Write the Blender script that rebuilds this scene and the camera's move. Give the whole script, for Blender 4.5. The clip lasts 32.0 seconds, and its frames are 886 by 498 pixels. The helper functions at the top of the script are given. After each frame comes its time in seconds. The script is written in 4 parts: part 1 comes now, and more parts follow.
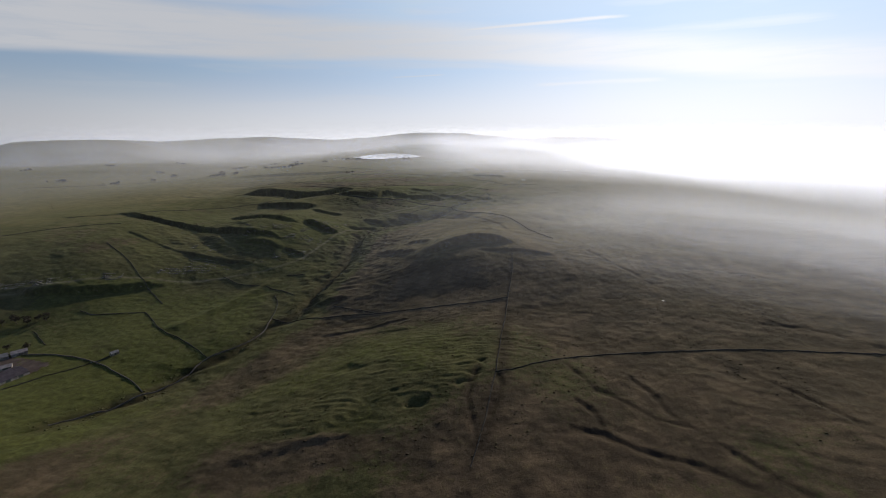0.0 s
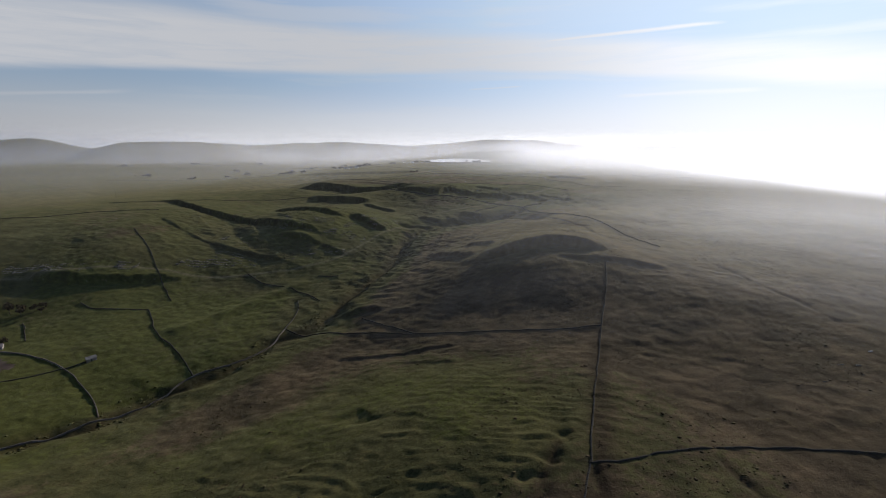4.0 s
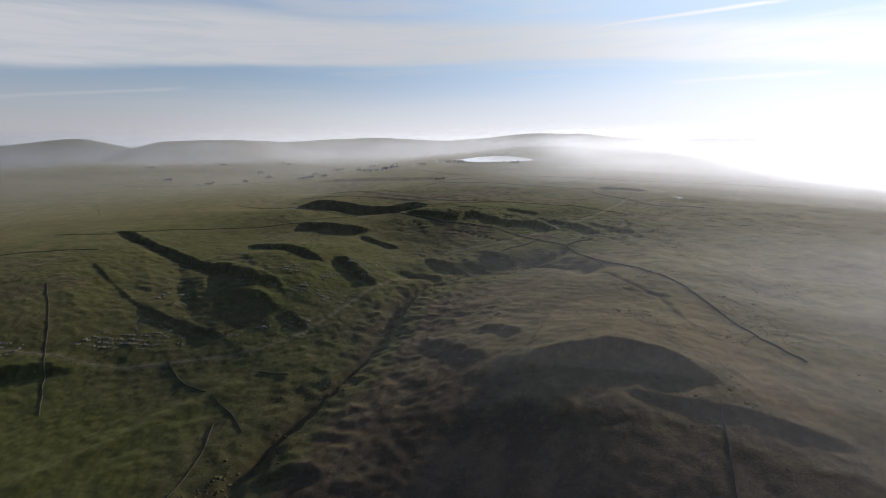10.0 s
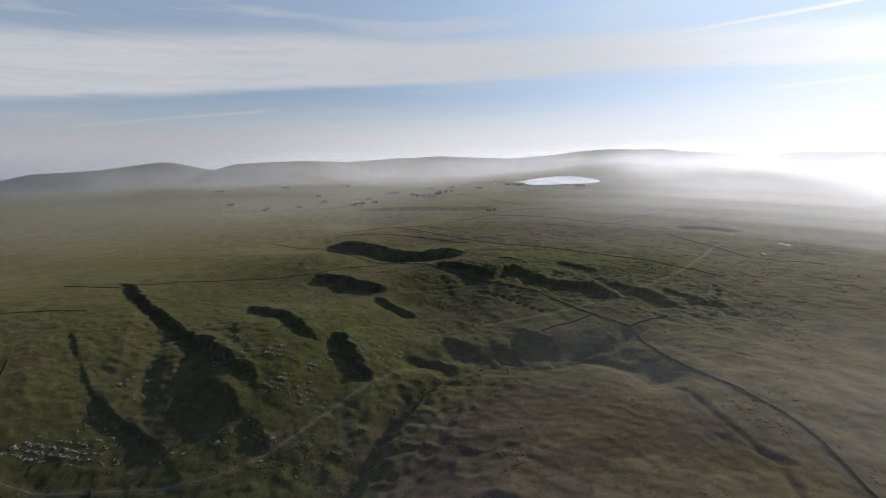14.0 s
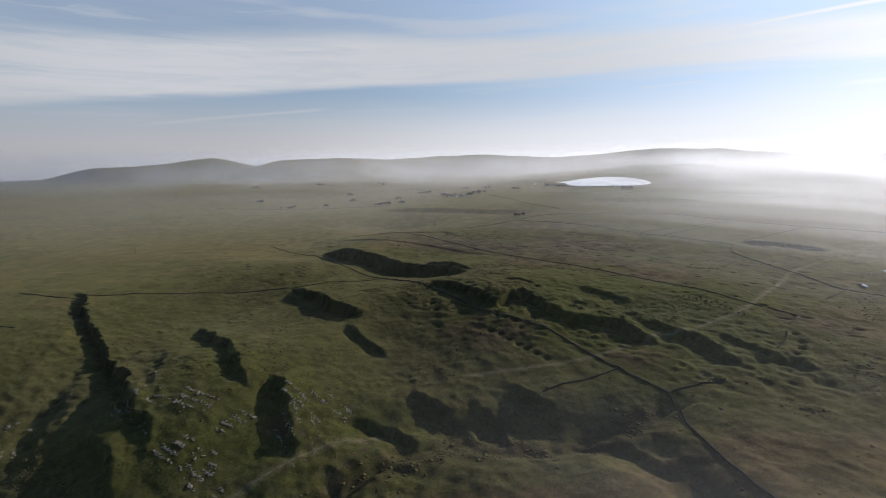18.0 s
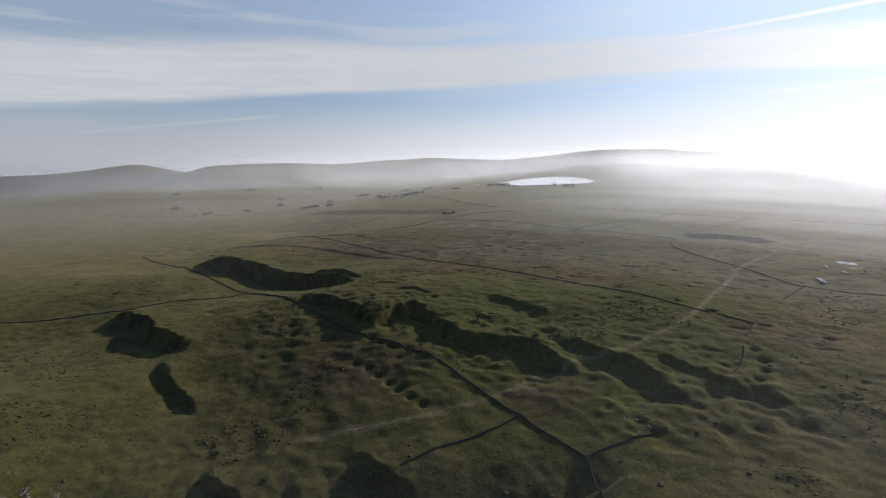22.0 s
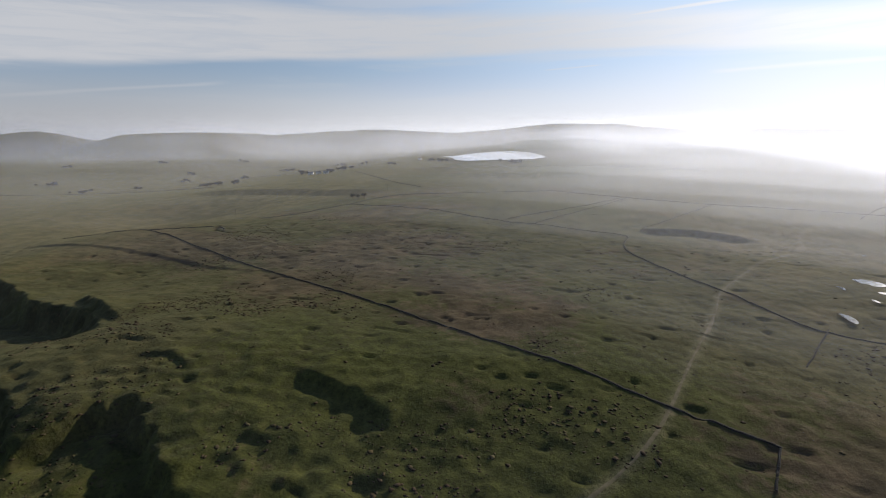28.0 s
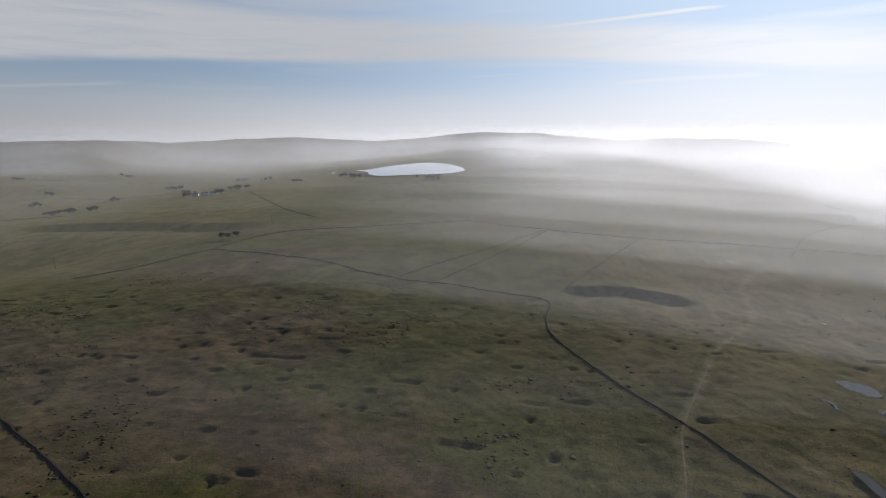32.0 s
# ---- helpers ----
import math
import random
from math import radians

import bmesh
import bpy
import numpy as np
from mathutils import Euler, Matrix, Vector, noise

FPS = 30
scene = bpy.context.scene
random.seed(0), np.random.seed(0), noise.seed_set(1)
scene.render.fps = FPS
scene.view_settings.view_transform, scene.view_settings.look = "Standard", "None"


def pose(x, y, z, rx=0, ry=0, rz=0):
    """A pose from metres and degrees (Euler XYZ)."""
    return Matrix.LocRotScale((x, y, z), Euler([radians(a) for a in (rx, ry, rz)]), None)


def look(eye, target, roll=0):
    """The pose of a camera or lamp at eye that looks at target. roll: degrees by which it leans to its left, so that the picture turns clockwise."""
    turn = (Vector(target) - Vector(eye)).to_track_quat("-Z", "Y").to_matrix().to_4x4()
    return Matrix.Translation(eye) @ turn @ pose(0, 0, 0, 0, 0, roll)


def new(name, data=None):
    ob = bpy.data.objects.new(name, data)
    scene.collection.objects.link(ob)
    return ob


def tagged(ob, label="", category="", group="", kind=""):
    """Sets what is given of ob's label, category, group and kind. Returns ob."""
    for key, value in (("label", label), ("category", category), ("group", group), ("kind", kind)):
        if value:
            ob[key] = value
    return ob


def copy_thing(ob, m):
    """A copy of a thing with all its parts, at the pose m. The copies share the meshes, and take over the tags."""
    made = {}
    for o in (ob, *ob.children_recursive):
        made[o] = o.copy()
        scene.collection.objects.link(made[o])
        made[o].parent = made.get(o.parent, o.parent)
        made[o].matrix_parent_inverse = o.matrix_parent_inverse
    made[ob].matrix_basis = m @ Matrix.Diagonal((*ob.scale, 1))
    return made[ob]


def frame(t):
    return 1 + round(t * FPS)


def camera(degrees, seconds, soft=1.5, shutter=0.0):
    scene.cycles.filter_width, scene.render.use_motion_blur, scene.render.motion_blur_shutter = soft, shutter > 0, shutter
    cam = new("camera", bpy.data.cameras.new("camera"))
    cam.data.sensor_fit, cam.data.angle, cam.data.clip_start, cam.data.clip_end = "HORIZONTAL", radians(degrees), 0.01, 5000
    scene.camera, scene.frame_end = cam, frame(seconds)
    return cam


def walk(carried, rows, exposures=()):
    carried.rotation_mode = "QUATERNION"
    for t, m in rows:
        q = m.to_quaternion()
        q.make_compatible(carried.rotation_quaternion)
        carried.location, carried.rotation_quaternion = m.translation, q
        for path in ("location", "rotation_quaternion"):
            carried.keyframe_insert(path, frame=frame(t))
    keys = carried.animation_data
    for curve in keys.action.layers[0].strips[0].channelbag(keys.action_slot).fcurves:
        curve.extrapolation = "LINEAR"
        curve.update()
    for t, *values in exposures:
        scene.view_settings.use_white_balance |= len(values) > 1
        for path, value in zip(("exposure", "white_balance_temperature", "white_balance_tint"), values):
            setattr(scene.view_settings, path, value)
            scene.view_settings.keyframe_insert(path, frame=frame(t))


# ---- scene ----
cam = camera(90.0, 32.0, soft=1.0)
METRES, EYE, TILT, LEAN, TURN = 1000.0, 170.0, -14.7, 0.0, 0.0
ROWS = [
    (0.0, 0.0, 0.0, 0.0, 0.0, -0.0, 0.0),
    (0.5, 0.0008, 0.0156, -0.0001, 1.83, 0.47, -1.66),
    (1.0, 0.0016, 0.033, -0.0018, 4.14, 0.59, -2.44),
    (1.5, 0.002, 0.0491, -0.004, 6.52, 0.89, -1.8),
    (2.0, 0.0026, 0.0664, -0.0066, 7.93, -0.39, -2.87),
    (2.5, 0.0024, 0.0821, -0.0081, 8.39, 0.39, -2.84),
    (4.5, 0.0023, 0.1441, -0.0048, 9.27, 1.15, -3.17),
    (5.0, 0.0021, 0.1594, -0.0003, 10.54, 1.07, -3.52),
    (5.5, 0.0014, 0.1735, 0.0043, 12.08, 0.73, -3.58),
    (6.0, 0.0013, 0.1879, 0.0102, 13.9, -0.04, -3.54),
    (6.5, 0.0011, 0.2009, 0.0162, 15.76, -0.46, -3.32),
    (7.0, 0.0004, 0.2153, 0.0227, 16.91, 0.09, -3.69),
    (7.5, 0.0001, 0.2291, 0.0287, 17.56, 0.44, -4.11),
    (8.0, -0.0004, 0.2435, 0.0356, 17.95, 0.14, -4.55),
    (8.5, -0.0007, 0.257, 0.0425, 18.02, -0.13, -4.06),
    (9.0, -0.0001, 0.2713, 0.0515, 16.92, -0.15, -3.63),
    (9.5, 0.0009, 0.2849, 0.06, 15.51, 0.49, -3.7),
    (10.0, 0.0017, 0.3007, 0.0683, 14.05, -0.21, -3.62),
    (10.5, 0.0028, 0.3146, 0.0768, 14.02, 0.41, -2.73),
    (11.0, 0.0038, 0.3283, 0.0861, 14.84, -0.48, -2.38),
    (11.5, 0.0047, 0.3418, 0.0942, 15.88, -0.06, -2.91),
    (12.0, 0.0055, 0.3562, 0.103, 16.96, 0.24, -3.32),
    (12.5, 0.0062, 0.37, 0.1102, 17.86, 0.56, -3.74),
    (13.0, 0.0075, 0.385, 0.1167, 19.4, 0.75, -3.83),
    (13.5, 0.0084, 0.3985, 0.1224, 21.09, -0.05, -4.03),
    (14.0, 0.0094, 0.4132, 0.1289, 22.59, 0.96, -4.74),
    (14.5, 0.0098, 0.4272, 0.134, 23.85, 0.54, -4.76),
    (15.0, 0.0096, 0.4416, 0.1389, 25.53, 0.46, -4.84),
    (15.5, 0.0102, 0.4549, 0.1434, 26.61, 0.36, -5.1),
    (17.5, 0.0144, 0.5133, 0.1548, 28.09, -0.08, -6.45),
    (18.0, 0.0154, 0.5291, 0.1546, 28.46, 0.17, -6.48),
    (18.5, 0.0168, 0.5432, 0.1548, 29.12, -1.05, -7.2),
    (19.0, 0.0183, 0.5585, 0.1556, 28.95, 0.07, -5.97),
    (19.5, 0.0192, 0.5736, 0.1564, 26.19, 0.48, -5.29),
    (20.0, 0.0212, 0.5898, 0.1574, 24.34, 0.63, -4.39),
    (20.5, 0.0228, 0.6044, 0.1582, 23.62, 0.88, -4.8),
    (21.0, 0.0242, 0.6206, 0.1585, 23.07, 1.08, -5.21),
    (21.5, 0.0259, 0.6358, 0.1587, 23.0, 1.48, -4.6),
    (22.0, 0.0276, 0.6527, 0.1579, 22.96, 1.52, -4.64),
    (22.5, 0.0291, 0.6681, 0.1565, 22.81, 1.45, -5.11),
    (23.0, 0.0309, 0.6843, 0.1545, 22.62, 1.44, -6.34),
    (23.5, 0.0322, 0.6999, 0.1524, 23.21, 1.46, -5.95),
    (24.0, 0.0333, 0.7158, 0.1515, 23.45, -0.83, -5.1),
    (24.5, 0.0338, 0.7308, 0.1521, 21.66, -2.14, -5.69),
    (25.0, 0.0345, 0.7459, 0.1551, 20.66, -2.11, -6.46),
    (25.5, 0.035, 0.7601, 0.1592, 20.25, -1.55, -6.12),
    (26.0, 0.0357, 0.7746, 0.1648, 20.38, -0.92, -4.16),
    (26.5, 0.0357, 0.7876, 0.1713, 20.21, -1.19, -3.75),
    (28.5, 0.0383, 0.8411, 0.2021, 16.92, -1.5, -4.22),
    (29.0, 0.0394, 0.8551, 0.2099, 16.33, -2.37, -3.57),
    (29.5, 0.0407, 0.8687, 0.2164, 15.06, -1.08, -3.13),
    (30.0, 0.0419, 0.8829, 0.2234, 13.92, 0.04, -2.7),
    (30.5, 0.0424, 0.8965, 0.2293, 12.29, -0.31, -2.12),
    (31.0, 0.0434, 0.9112, 0.2353, 10.55, -0.38, -1.56),
    (31.5, 0.0443, 0.9247, 0.2406, 9.27, -0.6, -1.82),
    (32.0, 0.045, 0.94, 0.2459, 8.85, -0.21, -2.38),
]
walk(cam, [(t, pose(0, 0, EYE, TILT, LEAN, TURN) @ pose(METRES * x, METRES * y, METRES * z, 90 + pitch, roll, yaw)) for t, x, y, z, yaw, pitch, roll in ROWS],
     [(0.0, 0.0), (2.0, 0.0), (7.0, 0.1), (12.0, 0.1), (18.0, 0.2), (26.0, 0.2), (29.0, 0.03), (32.0, -0.08)])

# ---- light: low sun ahead and to the right, hazy sky with high cirrus ----
SUN_EL, SUN_AZ = radians(19.5), radians(30.0)
scene.cycles.transparent_max_bounces = 110
sun_way = Vector((math.sin(SUN_AZ) * math.cos(SUN_EL), math.cos(SUN_AZ) * math.cos(SUN_EL), math.sin(SUN_EL)))
lamp = bpy.data.lights.new("sun", "SUN")
lamp.energy, lamp.angle, lamp.color = 5.0, radians(0.6), (1.0, 0.895, 0.785)
sun = new("sun", lamp)
sun.matrix_world = look(sun_way * 1000, (0, 0, 0))


class Nodes:
    """A small helper for node trees."""

    def __init__(self, tree):
        self.tree = tree
        tree.nodes.clear()

    def add(self, kind, settings=None, **inputs):
        n = self.tree.nodes.new(kind)
        for key, value in (settings or {}).items():
            setattr(n, key, value)
        for key, value in inputs.items():
            self.put(n, key.replace("_", " "), value)
        return n

    def put(self, n, key, value):
        socket = n.inputs[int(key[1:])] if key[0] == "i" and key[1:].isdigit() else n.inputs[key]
        if isinstance(value, bpy.types.NodeSocket):
            self.tree.links.new(value, socket)
        else:
            socket.default_value = value

    def math(self, op, a, b=0.0, c=0.0, clamp=False):
        return self.add("ShaderNodeMath", {"operation": op, "use_clamp": clamp}, i0=a, i1=b, i2=c).outputs[0]

    def noise(self, vector, scale, detail=4.0, rough=0.55, distortion=0.0):
        return self.add("ShaderNodeTexNoise", {}, Vector=vector, Scale=scale, Detail=detail, Roughness=rough, Distortion=distortion).outputs[0]

    def ramp(self, fac, low, high, a=0.0, b=1.0):
        n = self.add("ShaderNodeMapRange", {"interpolation_type": "SMOOTHSTEP"}, i0=fac, i1=low, i2=high, i3=a, i4=b)
        return n.outputs[0]

    def mix(self, fac, a, b, kind="MIX"):
        n = self.add("ShaderNodeMix", {"data_type": "RGBA", "blend_type": kind})
        for key, value in ((0, fac), (6, a), (7, b)):
            if isinstance(value, bpy.types.NodeSocket):
                self.tree.links.new(value, n.inputs[key])
            else:
                n.inputs[key].default_value = value
        return n.outputs[2]


def rgb(r, g, b):
    return (r, g, b, 1.0)


def build_world():
    world = bpy.data.worlds.new("hazy_sky")
    scene.world = world
    world.use_nodes = True
    k = Nodes(world.node_tree)
    sky = k.add("ShaderNodeTexSky", {"sky_type": "NISHITA", "sun_disc": False, "sun_elevation": SUN_EL, "sun_rotation": SUN_AZ,
                                     "altitude": 500.0, "air_density": 1.0, "dust_density": 1.0, "ozone_density": 1.0})
    way = k.add("ShaderNodeTexCoord").outputs["Generated"]
    part = k.add("ShaderNodeSeparateXYZ", {}, i0=way)
    x, y, z = part.outputs
    # streaks of cirrus: noise drawn out level; clear blue overhead
    flat = k.add("ShaderNodeCombineXYZ", {}, i0=k.math("MULTIPLY", x, 1.3), i1=k.math("MULTIPLY", y, 1.3), i2=k.math("MULTIPLY", z, 15.0)).outputs[0]
    streak = k.noise(flat, 1.4, 5.0, 0.5, 0.15)
    fine = k.noise(flat, 4.0, 5.0, 0.6, 0.3)
    # the broad band of cirrus arches over the view, thicker to the west
    wave = k.math("ADD", k.math("ADD", z, k.math("MULTIPLY", x, 0.03)), k.math("MULTIPLY", y, -0.141))
    wave = k.math("ADD", wave, k.math("MULTIPLY", k.math("SUBTRACT", k.noise(flat, 1.0, 4.0, 0.6), 0.5), 0.045))
    depth = k.math("ADD", 0.068, k.math("MULTIPLY", x, -0.04))
    band = k.math("MULTIPLY", k.ramp(wave, -0.008, 0.012), k.ramp(k.math("SUBTRACT", wave, depth), 0.025, -0.015, 0.15, 1.0))
    thin = k.math("MULTIPLY", k.ramp(streak, 0.50, 0.72), k.ramp(z, 0.03, 0.09))
    body = k.math("MULTIPLY", band, k.ramp(k.math("ADD", k.math("MULTIPLY", streak, 0.6), k.math("MULTIPLY", fine, 0.4)), 0.20, 0.46))
    slant = k.add("ShaderNodeCombineXYZ", {}, i0=k.math("ADD", k.math("MULTIPLY", x, 2.6), k.math("MULTIPLY", z, 9.0)), i1=k.math("MULTIPLY", y, 2.6), i2=k.math("SUBTRACT", k.math("MULTIPLY", z, 34.0), k.math("MULTIPLY", x, 2.2))).outputs[0]
    wisp = k.noise(slant, 1.9, 7.0, 0.62, 0.5)
    body = k.math("MULTIPLY", body, k.ramp(wisp, 0.30, 0.58, 0.80, 1.0))
    feather = k.math("MULTIPLY", k.math("MULTIPLY", k.ramp(wisp, 0.54, 0.74), k.ramp(z, 0.16, 0.22)), 0.75)
    thin = k.math("MAXIMUM", thin, feather)
    cloud = k.math("MAXIMUM", k.math("MULTIPLY", body, 0.97), k.math("MULTIPLY", thin, 0.5))
    cloud = k.math("MULTIPLY", cloud, k.ramp(z, 0.50, 0.28, 0.05, 1.0))
    # vapour trails: great circles, each from one heading to another
    for az0, el0, az1, el1, half, strength in ((0.0, 11.4, 22.0, 12.3, 0.0058, 1.0), (-64.0, 2.6, -42.0, 5.0, 0.0050, 0.35), (-6.5, 6.4, 0.5, 6.8, 0.0022, 0.55), (10.5, 5.5, 26.0, 5.7, 0.0060, 0.6)):
        ends = [Vector((math.sin(radians(a)) * math.cos(radians(e)), math.cos(radians(a)) * math.cos(radians(e)), math.sin(radians(e)))) for a, e in ((az0, el0), (az1, el1))]
        pole, mid = ends[0].cross(ends[1]).normalized(), (ends[0] + ends[1]).normalized()
        reach = ends[0].dot(mid)
        off = k.math("ABSOLUTE", k.math("ADD", k.add("ShaderNodeVectorMath", {"operation": "DOT_PRODUCT"}, i0=way, i1=pole).outputs["Value"], k.math("MULTIPLY", k.math("SUBTRACT", fine, 0.5), half * 1.6)))
        along = k.add("ShaderNodeVectorMath", {"operation": "DOT_PRODUCT"}, i0=way, i1=mid).outputs["Value"]
        line = k.math("MULTIPLY", k.ramp(off, half, 0.0), k.ramp(along, reach, reach + (1 - reach) * 0.6))
        cloud = k.math("MAXIMUM", cloud, k.math("MULTIPLY", line, strength))
    # towards the sun the cloud and the haze are brighter
    near = k.add("ShaderNodeVectorMath", {"operation": "DOT_PRODUCT"}, i0=way, i1=sun_way).outputs["Value"]
    glow = k.math("POWER", k.math("MAXIMUM", near, 0.0), 9.0)
    cloud_col = k.add("ShaderNodeVectorMath", {"operation": "SCALE"}, i0=(0.96, 0.985, 1.05)).outputs[0]
    k.put(cloud_col.node, "Scale", k.math("ADD", k.ramp(near, -0.9, 0.05, 2.2, 4.5), k.math("MULTIPLY", glow, 4.4)))
    haze_col = k.add("ShaderNodeVectorMath", {"operation": "SCALE"}, i0=(0.97, 0.985, 1.045)).outputs[0]
    k.put(haze_col.node, "Scale", k.math("ADD", k.math("ADD", k.ramp(near, -0.9, 0.05, 1.8, 3.5), k.ramp(near, 0.0, 0.9, 0.0, 2.9)), k.math("MULTIPLY", glow, 3.4)))
    low = k.ramp(k.math("DIVIDE", z, k.math("ADD", 1.0, k.math("MULTIPLY", glow, 1.0))), 0.125, 0.0, 0.0, 0.97)
    haze = k.math("ADD", low, k.math("MULTIPLY", glow, 0.05), clamp=True)
    clear = k.add("ShaderNodeVectorMath", {"operation": "MULTIPLY"}, i0=sky.outputs[0], i1=(0.92, 0.96, 1.12)).outputs[0]
    clear = k.add("ShaderNodeVectorMath", {"operation": "MINIMUM"}, i0=clear, i1=(4.7, 5.5, 6.7)).outputs[0]
    low_blue = k.add("ShaderNodeVectorMath", {"operation": "SCALE"}, i0=(2.25, 3.0, 4.05)).outputs[0]
    k.put(low_blue.node, "Scale", k.math("ADD", 0.86, k.math("MULTIPLY", k.math("POWER", k.math("MAXIMUM", near, 0.0), 3.0), 1.4)))
    clear = k.mix(k.ramp(z, 0.42, 0.20, 0.0, 0.85), clear, low_blue)
    col = k.mix(cloud, clear, cloud_col)
    col = k.mix(haze, col, haze_col)
    back = k.add("ShaderNodeBackground", {}, Color=col, Strength=0.12)
    out = k.add("ShaderNodeOutputWorld", {}, Surface=back.outputs[0])


build_world()


# ---- the lie of the land ----
def lattice(ix, iy, seed):
    h = (ix.astype(np.int64) * 374761393 + iy.astype(np.int64) * 668265263 + seed * 1442695041) & 0xFFFFFFFF
    h = ((h ^ (h >> 13)) * 1274126177) & 0xFFFFFFFF
    return ((h ^ (h >> 16)) & 0xFFFFFF) / float(0xFFFFFF)


def value_noise(x, y, seed=0):
    """Smooth noise from -1 to 1 with cells one unit wide."""
    ix, iy = np.floor(x), np.floor(y)
    fx, fy = x - ix, y - iy
    fx, fy = fx * fx * fx * (fx * (fx * 6 - 15) + 10), fy * fy * fy * (fy * (fy * 6 - 15) + 10)
    a, b = lattice(ix, iy, seed), lattice(ix + 1, iy, seed)
    c, d = lattice(ix, iy + 1, seed), lattice(ix + 1, iy + 1, seed)
    return 2 * ((a * (1 - fx) + b * fx) * (1 - fy) + (c * (1 - fx) + d * fx) * fy) - 1


def fbm(x, y, octaves=4, seed=0, gain=0.5):
    total, size, amp = 0.0, 0.0, 1.0
    for n in range(octaves):
        total = total + amp * value_noise(x * 2**n, y * 2**n, seed + 17 * n)
        size, amp = size + amp, amp * gain
    return total / size


def smooth(v, low, high):
    t = np.clip((v - low) / (high - low), 0, 1)
    return t * t * (3 - 2 * t)


def to_line(x, y, line):
    """Distance to a line of points, the side (positive: to the right of its way), and the fraction along it."""
    best, side, along = np.full(np.shape(x), 1e9), np.zeros(np.shape(x)), np.zeros(np.shape(x))
    line = np.array(line, float)
    lengths = np.hypot(*np.diff(line, axis=0).T)
    so_far, whole = 0.0, lengths.sum()
    for (ax, ay), (bx, by), n in zip(line[:-1], line[1:], lengths):
        t = np.clip(((x - ax) * (bx - ax) + (y - ay) * (by - ay)) / (n * n), 0, 1)
        d = np.hypot(x - ax - t * (bx - ax), y - ay - t * (by - ay))
        s = ((x - ax) * (by - ay) - (y - ay) * (bx - ax)) / n
        near = d < best
        best, side, along = np.where(near, d, best), np.where(near, s, side), np.where(near, (so_far + t * n) / whole, along)
        so_far += n
    return best, side, along


# broad rises and hollows, then knolls and dips: east, north, radius, height
RISES = [(-335, 310, 280, -69.7), (435, 155, 280, -30.8), (-950, 315, 190, 3.7), (-590, 645, 130, 14.7), (-520, 1285, 130, -13.8), (-520, 0, 130, 3.2), (50, 1215, 130, 2.7), (410, 0, 130, 5.4),
         (765, 360, 130, -9.2), (480, 930, 130, 6.1), (-20, 70, 130, -11.2), (765, 570, 130, -3.5), (-165, 70, 130, -8.5), (-60, 745, 90, -12.7), (-160, 495, 90, -13.4), (-605, 1385, 90, -11.0),
         (-750, 595, 90, 8.7), (385, 495, 90, -6.4), (-700, 100, 90, 4.5), (-455, 1435, 90, -6.6), (780, 100, 90, -6.6), (-110, 1385, 90, 4.0), (-750, 745, 90, 4.0), (-655, 345, 90, -8.7)]
KNOLLS = [(40, 560, 60, 16.4), (-555, 365, 60, -11.7), (-125, 990, 60, 8.5), (-290, 1055, 60, -10.4), (-290, 725, 60, 10.5), (-390, 825, 60, -9.2), (105, 890, 60, -6.7), (-455, 955, 60, 7.6),
          (-585, 1090, 60, -10.0), (-455, 560, 60, 7.3), (-390, 200, 60, -2.4), (5, 295, 60, 3.2), (240, 725, 60, -4.8), (75, 725, 60, 4.2), (40, 1025, 60, 6.3), (-190, 825, 60, -9.0),
          (-225, 955, 60, 6.9), (-290, 560, 60, -8.0), (-620, 295, 60, -12.1), (-190, 330, 60, -11.7), (-455, 430, 60, -13.9), (5, 430, 60, -6.0), (-160, 625, 60, -9.9), (140, 330, 60, -4.2)]
SWELLS = [(-500, 1020, 50, -9.0), (-450, 1215, 70, 8.0), (-355, 955, 60, -5.4), (140, 495, 60, 3.1), (-25, 860, 60, -4.2), (-190, 1120, 60, -3.5), (170, 625, 60, -5.0), (-555, 1320, 60, -7.3), (-290, 365, 60, -10.2), (-190, 200, 60, -7.0),
          (-490, 295, 60, -10.3), (-90, 395, 60, -9.3), (-355, 495, 60, -7.7), (-555, 790, 60, 3.6), (205, 1190, 60, 2.7), (140, 1055, 60, -2.8), (270, 295, 60, -5.0), (205, 825, 60, -2.9),
          (-290, 265, 60, -6.3), (-390, 660, 60, -5.8), (-490, 660, 60, 5.6), (105, 395, 60, -6.1), (140, 200, 60, -5.5), (-390, 330, 60, -5.6), (-255, 495, 60, -5.4), (-90, 200, 60, -4.1)]
# far hills: east, north, long and short radius, turn in degrees, height
FELLS = [(-3560, 2500, 420, 230, 60, 100), (-2900, 3200, 600, 300, 30, 62), (-2500, 3050, 330, 260, 55, 72), (-2500, 4050, 900, 300, 15, 96), (-1500, 4500, 900, 220, 0, 46),
         (-500, 4450, 700, 250, 5, 46), (700, 4450, 800, 260, -5, 66), (1900, 4300, 800, 300, -20, 60), (-120, 3600, 260, 160, 0, 24), (-1900, 2200, 500, 260, 40, 22)]
BECK = [(-300, 290), (-254, 336), (-220, 385), (-196, 412), (-184, 447), (-163, 470), (-155, 519), (-148, 546), (-138, 575), (-139, 612), (-140, 650), (-137, 690), (-112, 735), (-75, 765), (-33, 776), (-10, 803), (12, 822)]
# the narrow gorge at the head of the beck
GORGE = [(-150, 745), (-120, 762), (-90, 774), (-55, 790), (-22, 797), (8, 786), (34, 756)]
